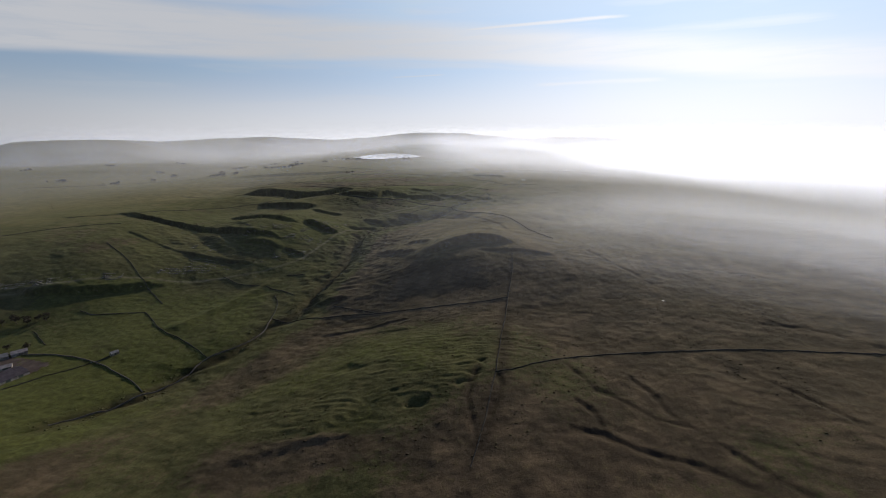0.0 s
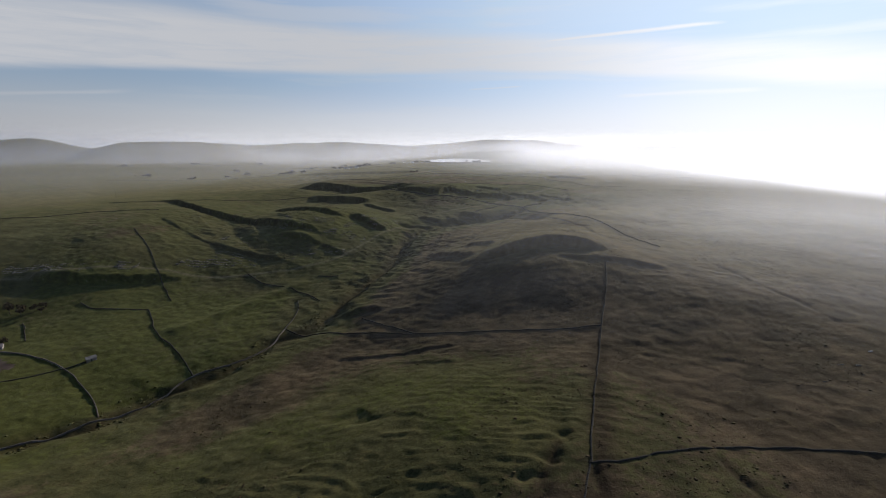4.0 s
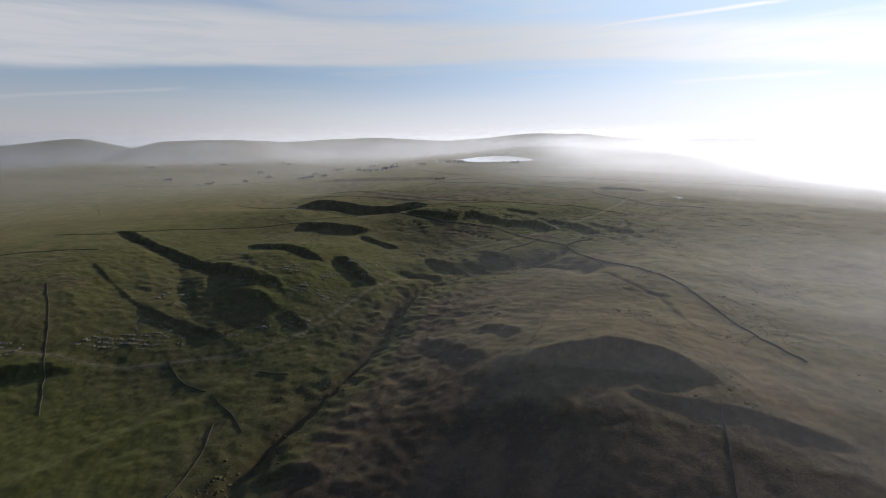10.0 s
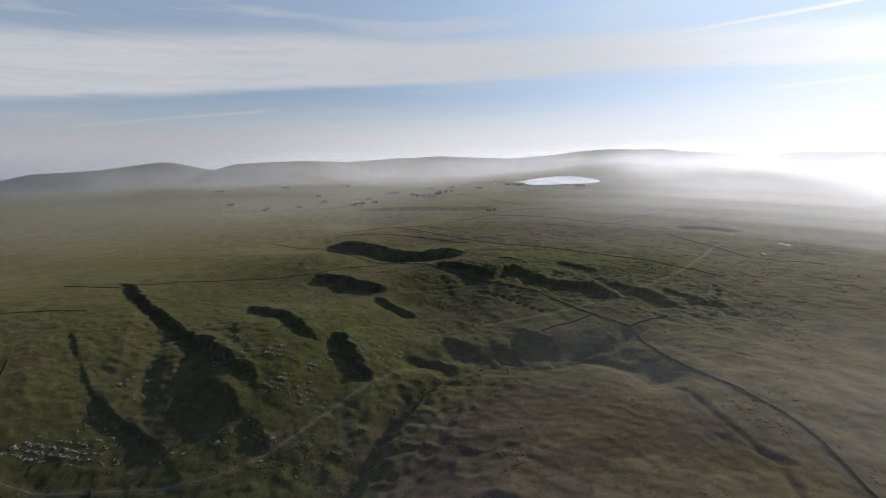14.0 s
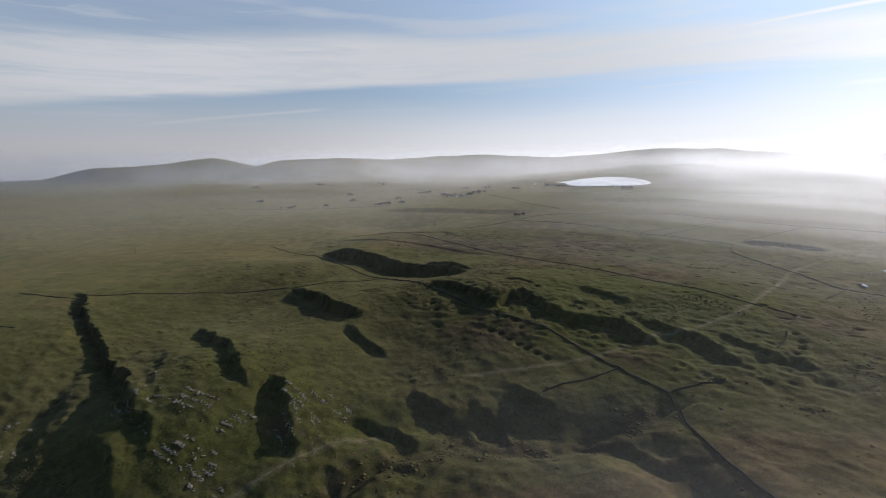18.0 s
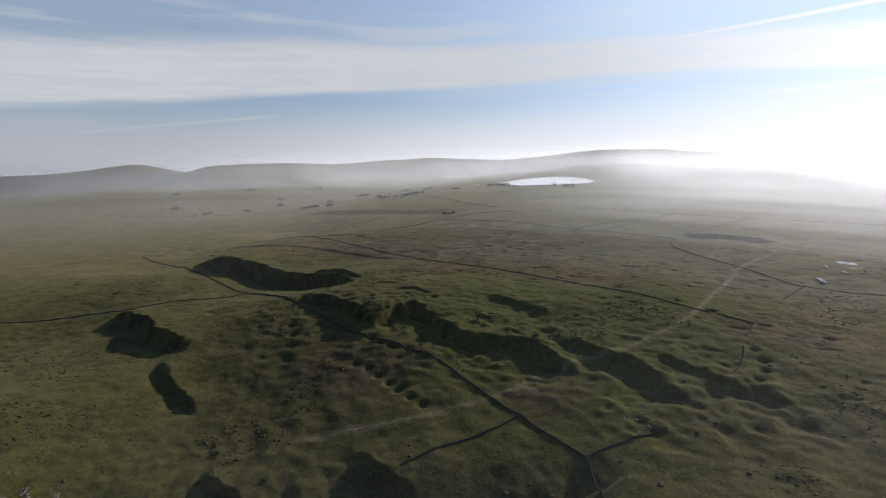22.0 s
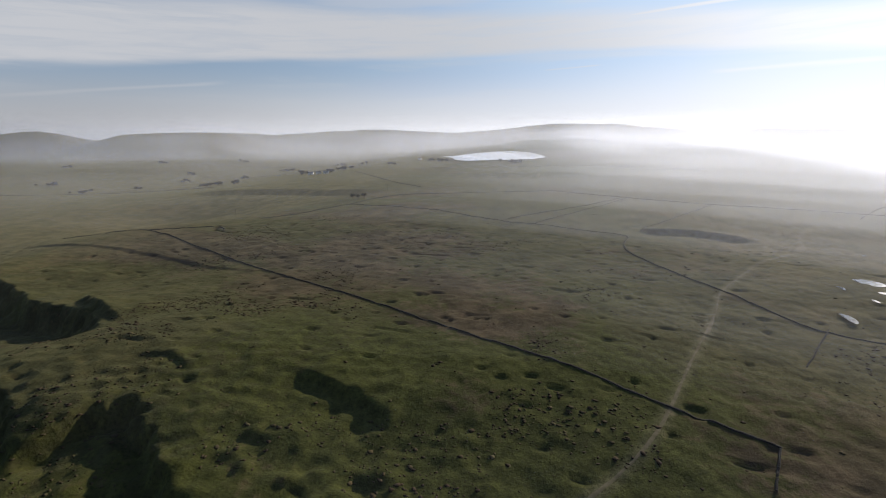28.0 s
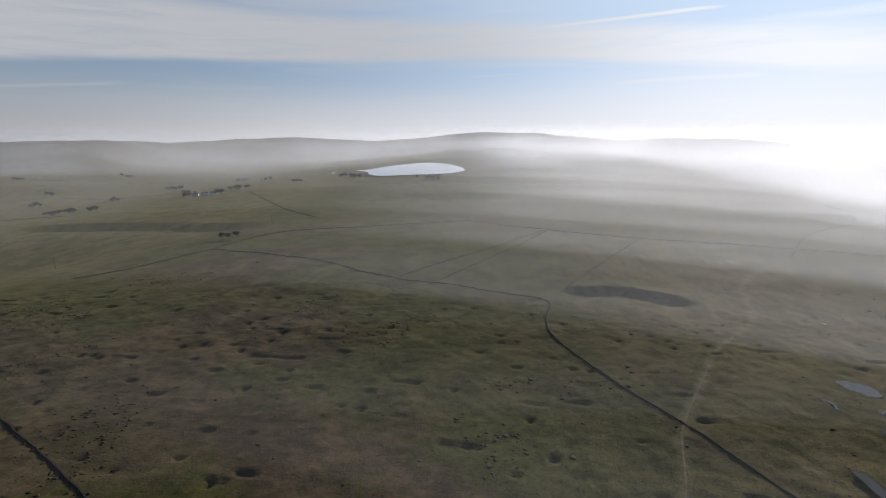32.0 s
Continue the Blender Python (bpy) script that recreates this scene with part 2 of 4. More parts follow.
# scarps: crest line with the high ground on its left, drop, reach of the hollow below it, width of the face
SCARPS = [
    ([(-580, 768), (-525, 752), (-472, 732), (-412, 714), (-345, 697), (-275, 676), (-236, 658)], 12, 9, 6, 0.25),
    ([(-385, 786), (-333, 768), (-309, 762), (-270, 740), (-240, 725)], 9, 10, 7, 0.3),
    ([(-380, 898), (-342, 889), (-292, 872), (-240, 862)], 11, 20, 10),
    ([(-252, 845), (-213, 827), (-186, 815)], 6, 9, 6, 0.3),
    ([(-480, 1052), (-440, 1041), (-395, 1041), (-340, 1029), (-290, 1021), (-240, 1012), (-190, 990)], 19, 40, 18),
    ([(-225, 953), (-212, 947), (-199, 945), (-171, 937), (-153, 929), (-130, 922)], 8, 18, 7, 0.35),
    ([(-142, 912), (-130, 930), (-127, 943), (-119, 947), (-102, 942), (-85, 932), (-66, 918)], 8.5, 20, 7, 0.35),
    ([(-80, 926), (-69, 925), (-55, 926), (-42, 929), (-27, 927), (-11, 918), (8, 906)], 8, 20, 6, 0.35),
    ([(12, 920), (23, 926), (31, 928), (40, 921), (50, 906), (58, 896)], 6.5, 20, 6, 0.35),
    ([(-76, 990), (-54, 986), (-36, 979), (-20, 966)], 4, 20, 7, 0.35),
    ([(-14, 936), (-6, 937), (5, 936), (17, 931), (26, 924)], 4.5, 8, 5, 0.35),
    ([(42, 936), (49, 935), (57, 931), (69, 927), (80, 918)], 3.5, 8, 5, 0.35),
    ([(-290, 1045), (-240, 1020), (-196, 1005)], 5, 14, 7),
    ([(72, 910), (79, 917), (88, 921), (94, 920), (100, 908)], 4.5, 10, 5, 0.35),
    ([(-148, 976), (-133, 979), (-112, 972)], 1.8, 6, 5, 0.35),
    ([(-240, 752), (-206, 732), (-166, 704)], 9, 20, 10),
    ([(-376, 619), (-341, 609), (-313, 605), (-262, 600)], 5, 9, 5, 0.35),
    ([(-308, 656), (-270, 652), (-234, 636)], 5, 14, 8),
    ([(-520, 482), (-459, 499), (-425, 508), (-401, 519), (-350, 540)], 8, 15, 8, 0.4),
    ([(-500, 668), (-436, 640), (-378, 617), (-330, 600)], 1.4, 6, 5, 0.3),
    ([(-238, 640), (-221, 634), (-200, 624)], 6, 9, 6, 0.35),
    ([(-560, 1150), (-352, 1135), (-180, 1118)], 1.4, 16, 8),
    ([(-146, 790), (-139, 787), (-120, 781), (-100, 772)], 5, 8, 5, 0.35),
    ([(-100, 786), (-92, 790), (-78, 791), (-62, 770)], 6.5, 8, 5, 0.35),
    ([(-84, 818), (-73, 816), (-56, 812), (-36, 797)], 8, 12, 6, 0.35),
    ([(-168, 742), (-158, 748), (-137, 753), (-110, 750)], 5, 8, 5, 0.35),
    ([(-38, 784), (-4, 796), (26, 772)], 4.5, 9, 6),
    ([(-32, 570), (-12, 562), (8, 562), (35, 569), (60, 563), (92, 536)], 10, 26, 12, 0.45),
    ([(-96, 612), (-76, 604), (-55, 588), (-34, 572)], 4, 14, 8, 0.5),
    ([(-54, 622), (-36, 618), (-14, 602)], 4, 14, 7),
    ([(38, 532), (79, 523), (105, 519), (140, 508)], 3, 12, 6, 0.5),
    ([(-126, 606), (-134, 575), (-142, 535), (-150, 505), (-158, 484)], 6, 9, 6),
    ([(-118, 730), (-126, 690), (-128, 645)], 4, 8, 6),
    ([(-150, 480), (-128, 488), (-108, 480)], 4, 9, 6),
    ([(-130, 407), (-97, 408), (-64, 410), (-26, 414)], 1.3, 7, 3),
    ([(-78, 396), (-49, 389), (-24, 388)], 0.8, 6, 3),
    ([(-140, 230), (-100, 236), (-77, 238), (-55, 236)], 1.3, 14, 12, 0.6),
    ([(80, 1316), (132, 1322), (188, 1302)], 6.5, 18, 8),
    ([(-760, 1546), (-554, 1550), (-270, 1530)], 8, 24, 10),
    ([(-260, 1790), (-98, 1838), (70, 1885)], 9, 40, 16),
    ([(470, 1700), (620, 1760), (800, 1780)], 10, 60, 18),
]
LAKE_Z = 41.0
# rows of shake holes
PITS = [([(-122, 879), (-112, 877), (-98, 871), (-84, 865), (-68, 859)], 7), ([(-128, 905), (-112, 900), (-100, 902)], 4), ([(96, 962), (100, 945), (92, 930)], 4), ([(-196, 905), (-180, 890), (-170, 872)], 4),
        ([(-374, 1250), (-356, 1228)], 5), ([(-352, 1226), (-325, 1219)], 4)]
# larger hollows: east, north, half length, half width, depth
HOLLOWS = [(-18, 260, 6.5, 4.2, 4.2), (-34, 278, 2.6, 1.7, 1.6), (30, 303, 4.0, 4.5, 2.0), (23, 287, 4.5, 3.0, 1.6), (11, 276, 7.0, 2.4, 1.3), (-84, 327, 13.0, 5.0, 1.6), (-70, 322, 9.0, 3.4, 1.4)]
# peat gullies and grips on the eastern moor
GULLIES = [[(26, 296), (20, 280), (16, 257), (18, 238), (19, 221)], [(40, 286), (38, 262), (30, 241), (22, 225)], [(86, 250), (93, 238), (94, 226)], [(128, 280), (137, 258), (138, 238), (147, 218), (155, 202), (164, 183), (172, 168)], [(76, 226), (93, 218), (108, 205), (127, 196), (144, 184), (156, 168)], [(90, 296), (95, 284), (102, 260), (110, 256), (123, 240), (128, 231), (142, 224)],
           [(270, 344), (297, 338), (313, 327), (325, 314), (340, 296)], [(270, 470), (291, 467), (323, 458), (351, 440)], [(180, 530), (185, 515), (192, 489), (199, 471), (206, 457), (212, 430)],
           [(46, 742), (52, 734), (70, 697), (86, 673), (90, 644), (96, 620)], [(60, 690), (74, 683), (90, 676)], [(200, 300), (214, 276), (226, 250), (236, 220)]]
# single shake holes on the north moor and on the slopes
HOLES = [(-184, 1129), (-180, 1104), (-58, 1088), (-54, 1090), (-32, 1059), (-28, 1056), (13, 1084), (31, 1123), (35, 1122), (-15, 1062), (-10, 1063), (30, 1077), (49, 1083), (56, 1143), (-99, 1200), (-193, 1236), (-205, 1172), (-196, 1172),
         (-190, 1170), (-150, 1188), (-138, 1190), (-110, 1186), (-96, 1210), (-120, 1215), (-128, 1222), (-140, 1240), (-84, 1150), (-20, 1140), (64, 1120), (72, 1066), (110, 1058), (20, 1160), (-146, 1060), (-92, 1046), (88, 1190)]


def resample_line(line, count):
    line = np.array(line, float)
    run = np.r_[0, np.cumsum(np.hypot(*np.diff(line, axis=0).T))]
    at = np.linspace(0, run[-1], count)
    return np.stack([np.interp(at, run, line[:, 0]), np.interp(at, run, line[:, 1])], 1)



def terraces(v, w, seed):
    """Broken steps, steep towards falling v: a rise of one in each unit, and only here and there."""
    n = np.floor(v)
    t = v - n
    some = smooth(value_noise(w + 7.3 * n, n * 0.37, seed), -0.15, 0.35)
    return some * (np.minimum(t / 0.2, (1 - t) / 0.8) - 0.45)


def land(x, y, detail=True):
    """The height of the ground."""
    x, y = np.asarray(x, float), np.asarray(y, float)
    z = 46 - 66 / (1 + np.exp(np.clip((x + 800) / 160.0, -50, 50))) - 40 / (1 + np.exp(np.clip(-(x - 760) / 90.0, -50, 50)))
    for cx, cy, s, a in RISES + KNOLLS + SWELLS:
        z = z + a * np.exp(-((x - cx) ** 2 + (y - cy) ** 2) / (2 * s * s))
    far = np.hypot(x, y - 500)
    for cx, cy, long, short, turn, h in FELLS:
        c, s = math.cos(radians(turn)), math.sin(radians(turn))
        u, v = ((x - cx) * c + (y - cy) * s) / long, (-(x - cx) * s + (y - cy) * c) / short
        z = z + h * smooth(np.exp(-(u * u + v * v) / 2), 0.06, 0.66)
    z = z + smooth(far, 1400, 3000) * (9 * fbm(x / 420, y / 420, 3, 5) + 11 * (0.35 - np.abs(value_noise((x + 0.5 * y) / 520, (y - 0.4 * x) / 260, 6))))
    # the tarn lies in a shallow basin
    z = z - 10 * np.exp(-(((x + 330) / 260) ** 2 + ((y - 2620) / 330) ** 2) ** 2)
    inside = (np.abs(x + 100) < 900) & (y > 100) & (y < 2000)
    xs, ys = x[inside], y[inside]
    dz = np.zeros_like(xs)
    wob = 2.6 * value_noise(xs / 30, ys / 30, 41) + 2.6 * value_noise(xs / 13, ys / 13, 43) + 2.2 * value_noise(xs / 6.5, ys / 6.5, 44) + 1.5 * value_noise(xs / 3.7, ys / 3.7, 45)
    for line, drop, reach, width, *share in SCARPS:
        up = share[0] if share else 0.45
        near = (xs > min(p[0] for p in line) - 150) & (xs < max(p[0] for p in line) + 150) & (ys > min(p[1] for p in line) - 150) & (ys < max(p[1] for p in line) + 150)
        d, s, a = to_line(xs[near], ys[near], line)
        s = np.sign(s) * d + wob[near] * min(1.0, drop / 10)
        ends = smooth(a, 0.0, 0.2) * smooth(a, 1.0, 0.8) * smooth(d, 140, 60)
        face = smooth(s, -0.25 * width, 0.6 * width)
        dz[near] += ends * 1.15 * drop * (up * np.exp(-np.maximum(-s, 0) / (reach * 1.2)) * (1 - face) - (1 - up) * np.exp(-np.maximum(s, 0) / reach) * face)
    # buttresses running down the limestone slope, and the broken ground at the head of the valley
    across, down = 0.65 * xs + 0.75 * ys, 0.75 * xs - 0.65 * ys
    slope = np.exp(-(((xs + 350) / 150) ** 2 + ((ys - 670) / 105) ** 2))
    dz += slope * (2.0 * (0.5 - np.abs(value_noise(down / 150, across / 42, 61))) + 1.3 * value_noise(down / 60, across / 15, 62))
    head = np.exp(-(((xs + 60) / 190) ** 2 + ((ys - 890) / 120) ** 2))
    dz += head * (0.7 * value_noise(down / 60, across / 34, 63) + 0.7 * value_noise(down / 22, across / 11, 64))
    dig = np.exp(-(((xs - 82) / 48) ** 2 + ((ys - 905) / 38) ** 2)) + 0.7 * np.exp(-(((xs + 40) / 70) ** 2 + ((ys - 935) / 30) ** 2)) + 0.6 * np.exp(-(((xs - 35) / 26) ** 2 + ((ys - 872) / 16) ** 2))
    dz += dig * (1.0 * value_noise(xs / 9, ys / 7, 65) + 0.9 * value_noise(xs / 4.5, ys / 4.5, 66))
    bank = np.exp(-(((xs + 120) / 70) ** 2 + ((ys - 640) / 170) ** 2))
    dz += bank * (1.5 * (0.4 - np.abs(value_noise(xs / 16, ys / 11, 67))) + 0.8 * value_noise(xs / 6, ys / 5, 68))
    for line, count in PITS:
        for cx, cy in resample_line(line, count):
            dz -= 2.6 * np.exp(-(((xs - cx) / 2.7) ** 2 + ((ys - cy) / 2.3) ** 2))
    for cx, cy, long, short, deep in HOLLOWS:
        q = np.hypot((xs - cx + wob) / long, (ys - cy + 0.7 * wob) / short)
        dz -= deep * np.exp(-q ** 2.6)
    for line in GULLIES:
        d = to_line(xs, ys, line)[0]
        dz -= 1.1 * np.exp(-((d + 2.0 * value_noise(xs / 9, ys / 9, 12) + 3.0 * np.abs(value_noise(xs / 21, ys / 21, 13))) / 2.4) ** 2) - 0.2 * np.exp(-(d / 7.0) ** 2)
    for cx, cy in HOLES:
        dz -= 1.9 * np.exp(-(((xs - cx) / 2.0) ** 2 + ((ys - cy) / 1.5) ** 2))
    broken = np.exp(-(((xs + 70) / 170) ** 2 + ((ys - 935) / 62) ** 2)) + 0.8 * np.exp(-(((xs + 60) / 110) ** 2 + ((ys - 785) / 28) ** 2)) + 0.7 * slope
    dz += broken * (0.9 * (0.35 - np.abs(value_noise((xs + 0.4 * ys) / 17, (ys - 0.3 * xs) / 8, 69))) + 0.8 * value_noise(xs / 6, ys / 4.5, 70))
    d = to_line(xs, ys, [(-222, 548), (-248, 513), (-268, 480), (-290, 448)])[0]
    dz += 2.6 * np.exp(-(d / 9.0) ** 2)
    d = to_line(xs, ys, GORGE)[0]
    dz -= 7.0 * np.exp(-((d + 2.0 * value_noise(xs / 18, ys / 18, 14)) / 17.0) ** 2)
    d, s, a = to_line(xs, ys, BECK)
    d = np.abs(d * np.sign(s) + 7.0 * value_noise(xs / 24, ys / 24, 9) + 2.5 * value_noise(xs / 9, ys / 9, 10))
    dz -= 3.0 * np.exp(-(d / 8.0) ** 2) * smooth(a, 0, 0.05) + 3.0 * np.exp(-(d / 24.0) ** 2)
    z = np.array(z)
    z[inside] += dz
    if detail:
        close = smooth(far, 1500, 700)
        rough = np.clip(0.5 + 0.9 * fbm(x / 120, y / 120, 2, 77), 0.12, 1.2)
        z = z + close * (1.3 * fbm(x / 42, y / 42, 3, 11) + rough * (0.7 * fbm(x / 14, y / 12, 3, 23)) + 0.38 * fbm(x / 5.5, y / 4.5, 2, 29))
        # low cross terraces on the near hump, small hags and hollows on the moor
        warp = y + 0.12 * x + 5.0 * value_noise(x / 26, y / 16, 31) + 1.6 * value_noise(x / 7, y / 6, 32)
        hump = np.exp(-(((x - 12) / 58) ** 2 + ((y - 318) / 40) ** 2)) + 0.55 * np.exp(-(((x + 60) / 120) ** 2 + ((y - 405) / 42) ** 2)) + 0.8 * np.exp(-(((x + 75) / 70) ** 2 + ((y - 268) / 36) ** 2))
        z = z + (terraces(warp / 7.0, x / 9, 33) * 1.1 + terraces(warp / 4.4 + 0.5, x / 6, 34) * 1.0) * hump
        rest = close * (0.35 + 0.5 * smooth(x, -150, -60) * smooth(y, 860, 760)) * smooth(fbm(x / 70, y / 70, 2, 36), -0.05, 0.3)
        z = z + terraces((warp + 0.35 * x) / 13.0, x / 20, 37) * 0.55 * rest
        east = smooth(x, -60, 40) * smooth(y, 900, 780)
        z = z + east * close * 0.55 * (0.35 - np.abs(value_noise((x + y) / 46, (y - 0.6 * x) / 19, 35)))
        pit = value_noise(x / 10, y / 4.6, 51)
        z = z - close * (0.15 + 0.95 * smooth(y, 820, 960)) * smooth(pit, 0.74, 0.95)
    return z


# ---- materials ----
def material(name):
    m = bpy.data.materials.new(name)
    m.use_nodes = True
    return m, Nodes(m.node_tree)


def finish(k, colour, rough=0.9, bump=None, strength=0.5, distance=0.3, spec=0.2, sheen=0.0):
    b = k.add("ShaderNodeBsdfPrincipled", {}, Base_Color=colour, Roughness=rough, Specular_IOR_Level=spec)
    if sheen:
        k.put(b, "Sheen Weight", sheen), k.put(b, "Sheen Roughness", 0.5), k.put(b, "Sheen Tint", rgb(0.58, 0.60, 0.30))
    if bump is not None:
        n = k.add("ShaderNodeBump", {}, Strength=strength, Distance=distance, Height=bump)
        k.put(b, "Normal", n.outputs[0])
    k.add("ShaderNodeOutputMaterial", {}, Surface=b.outputs[0])


def ground_material():
    m, k = material("moor_ground")
    where = k.add("ShaderNodeNewGeometry").outputs["Position"]
    mask = {name: k.add("ShaderNodeAttribute", {"attribute_name": name}).outputs["Fac"] for name in ("heath_and_shade", "lush", "stone", "track", "peat", "bent_haze", "field")}
    big, mid, small, tiny = k.noise(where, 0.011, 4.0, 0.6), k.noise(where, 0.05, 5.0, 0.62), k.noise(where, 0.22, 5.0, 0.65), k.noise(where, 1.1, 4.0, 0.7)
    grass = k.mix(k.ramp(mid, 0.35, 0.66), rgb(0.033, 0.033, 0.013), rgb(0.063, 0.058, 0.023))
    grass = k.mix(k.ramp(small, 0.5, 0.72), grass, rgb(0.074, 0.056, 0.026))
    lush = k.mix(k.ramp(small, 0.35, 0.7), rgb(0.034, 0.038, 0.010), rgb(0.060, 0.063, 0.016))
    heath_and_shade = k.mix(k.ramp(mid, 0.34, 0.64), rgb(0.038, 0.027, 0.018), rgb(0.080, 0.055, 0.034))
    wide = k.noise(where, 0.024, 4.0, 0.5, 0.8)
    heath_and_shade = k.mix(k.ramp(wide, 0.48, 0.60, 0.0, 0.75), heath_and_shade, rgb(0.034, 0.023, 0.016))
    heath_and_shade = k.mix(k.ramp(small, 0.52, 0.75, 0.0, 0.7), heath_and_shade, rgb(0.082, 0.062, 0.030))
    blot = k.math("ADD", k.math("MULTIPLY", k.math("SUBTRACT", big, 0.5), 1.1), k.math("MULTIPLY", k.math("SUBTRACT", small, 0.5), 0.9))
    f_heath_and_shade = k.ramp(k.math("ADD", mask["heath_and_shade"], k.math("MULTIPLY", blot, 1.2)), 0.34, 0.64)
    f_lush = k.ramp(k.math("ADD", mask["lush"], k.math("MULTIPLY", blot, 1.1)), 0.28, 0.62)
    col = k.mix(f_lush, grass, lush)
    col = k.mix(f_heath_and_shade, col, heath_and_shade)
    # pale bent-grass tone that also puts the brightening of distant haze into the colour
    bent_haze = k.mix(k.ramp(mid, 0.35, 0.65), rgb(0.072, 0.061, 0.027), rgb(0.114, 0.091, 0.043))
    col = k.mix(k.ramp(k.math("ADD", mask["bent_haze"], k.math("MULTIPLY", blot, 0.8)), 0.15, 1.05), col, bent_haze)
    col = k.mix(k.math("MULTIPLY", mask["peat"], k.ramp(small, 0.2, 0.5)), col, rgb(0.024, 0.015, 0.011))
    col = k.mix(k.ramp(k.math("ADD", mask["stone"], k.math("MULTIPLY", k.math("SUBTRACT", small, 0.5), 1.4)), 0.45, 0.75), col, rgb(0.21, 0.20, 0.18))
    col = k.mix(k.math("MULTIPLY", mask["track"], k.ramp(small, 0.15, 0.6)), col, rgb(0.27, 0.23, 0.16))
    speck = k.noise(where, 0.55, 5.0, 0.75)
    calm = k.math("MULTIPLY", k.ramp(f_heath_and_shade, 0.0, 1.0, 1.0, 0.6), k.ramp(mask["field"], 0.1, 0.7, 1.0, 0.25))
    col = k.mix(k.math("MULTIPLY", calm, k.ramp(speck, 0.52, 0.62, 0.0, 0.55)), col, k.mix(1.0, col, rgb(0.36, 0.38, 0.36), "MULTIPLY"))
    col = k.mix(k.math("MULTIPLY", calm, k.ramp(speck, 0.46, 0.34, 0.0, 0.42)), col, k.mix(1.0, col, rgb(1.55, 1.45, 1.3), "MULTIPLY"))
    col = k.mix(k.ramp(tiny, 0.35, 0.75, 0.0, 0.3), col, k.mix(1.0, col, rgb(0.45, 0.45, 0.4), "MULTIPLY"))
    height = k.math("ADD", k.math("ADD", k.math("MULTIPLY", small, 0.8), k.math("MULTIPLY", speck, 0.45)), k.math("MULTIPLY", tiny, 0.3))
    finish(k, col, 0.95, height, 0.7, 0.7, 0.02, 0.08)
    return m


def stone_material(name, a, b, moss=0.3):
    m, k = material(name)
    where = k.add("ShaderNodeNewGeometry").outputs["Position"]
    n, f = k.noise(where, 0.6, 4.0, 0.6), k.noise(where, 3.5, 4.0, 0.7)
    col = k.mix(k.ramp(f, 0.3, 0.7), rgb(*a), rgb(*b))
    col = k.mix(k.ramp(n, 0.5, 0.75, 0.0, moss), col, rgb(0.06, 0.07, 0.03))
    finish(k, col, 0.9, f, 0.8, 0.15, 0.2)
    return m


def water_material(name, deep):
    m, k = material(name)
    where = k.add("ShaderNodeNewGeometry").outputs["Position"]
    b = k.add("ShaderNodeBsdfPrincipled", {}, Base_Color=rgb(*deep), Roughness=0.08, Specular_IOR_Level=0.5, IOR=1.33)
    n = k.add("ShaderNodeBump", {}, Strength=0.25, Distance=0.05, Height=k.noise(where, 0.8, 3.0))
    k.put(b, "Normal", n.outputs[0])
    k.add("ShaderNodeOutputMaterial", {}, Surface=b.outputs[0])
    return m


def mist_material():
    """A veil of droplets: most light goes straight on, the rest is scattered."""
    m, k = material("mist")
    where = k.add("ShaderNodeNewGeometry").outputs["Position"]
    dense = k.add("ShaderNodeAttribute", {"attribute_name": "veil"}).outputs["Fac"]
    swirl = k.noise(where, 0.003, 3.0, 0.5, 0.4)
    alpha = k.math("MULTIPLY", dense, k.ramp(swirl, 0.25, 0.75, 0.65, 1.35), clamp=True)
    scatter = k.add("ShaderNodeBsdfTranslucent", {}, Color=rgb(0.82, 0.87, 0.98))
    mix = k.add("ShaderNodeMixShader", {}, i0=alpha)
    k.put(mix, "i1", k.add("ShaderNodeBsdfTransparent").outputs[0]), k.put(mix, "i2", scatter.outputs[0])
    k.add("ShaderNodeOutputMaterial", {}, Surface=mix.outputs[0])
    return m


GROUND = ground_material()
WALL_STONE = stone_material("drystone", (0.020, 0.018, 0.015), (0.052, 0.046, 0.038), 0.5)
PALE_WALL = stone_material("pale_drystone", (0.056, 0.047, 0.040), (0.13, 0.112, 0.094), 0.3)
LIMESTONE = stone_material("limestone", (0.075, 0.068, 0.057), (0.165, 0.15, 0.125), 0.5)
WATER, POND = water_material("tarn_water", (0.05, 0.07, 0.09)), water_material("pond_water", (0.03, 0.03, 0.03))
MIST = mist_material()


# ---- mesh helpers ----
def mesh_from(name, verts, faces, mat, smooth_faces=False):
    me = bpy.data.meshes.new(name)
    verts, faces = np.asarray(verts, np.float32), np.asarray(faces, np.int32)
    n = faces.shape[1]
    me.vertices.add(len(verts)), me.loops.add(faces.size), me.polygons.add(len(faces))
    me.vertices.foreach_set("co", verts.ravel())
    me.loops.foreach_set("vertex_index", faces.ravel())
    me.polygons.foreach_set("loop_start", np.arange(len(faces), dtype=np.int32) * n)
    me.polygons.foreach_set("use_smooth", np.full(len(faces), smooth_faces))
    me.materials.append(mat)
    me.update(calc_edges=True)
    return me


def grid_faces(rows, cols):
    i = np.arange(rows * cols).reshape(rows, cols)
    return np.stack([i[:-1, :-1], i[:-1, 1:], i[1:, 1:], i[1:, :-1]], -1).reshape(-1, 4)


def attribute(me, name, values):
    a = me.attributes.new(name, "FLOAT", "POINT")
    a.data.foreach_set("value", np.asarray(values, np.float32).ravel())


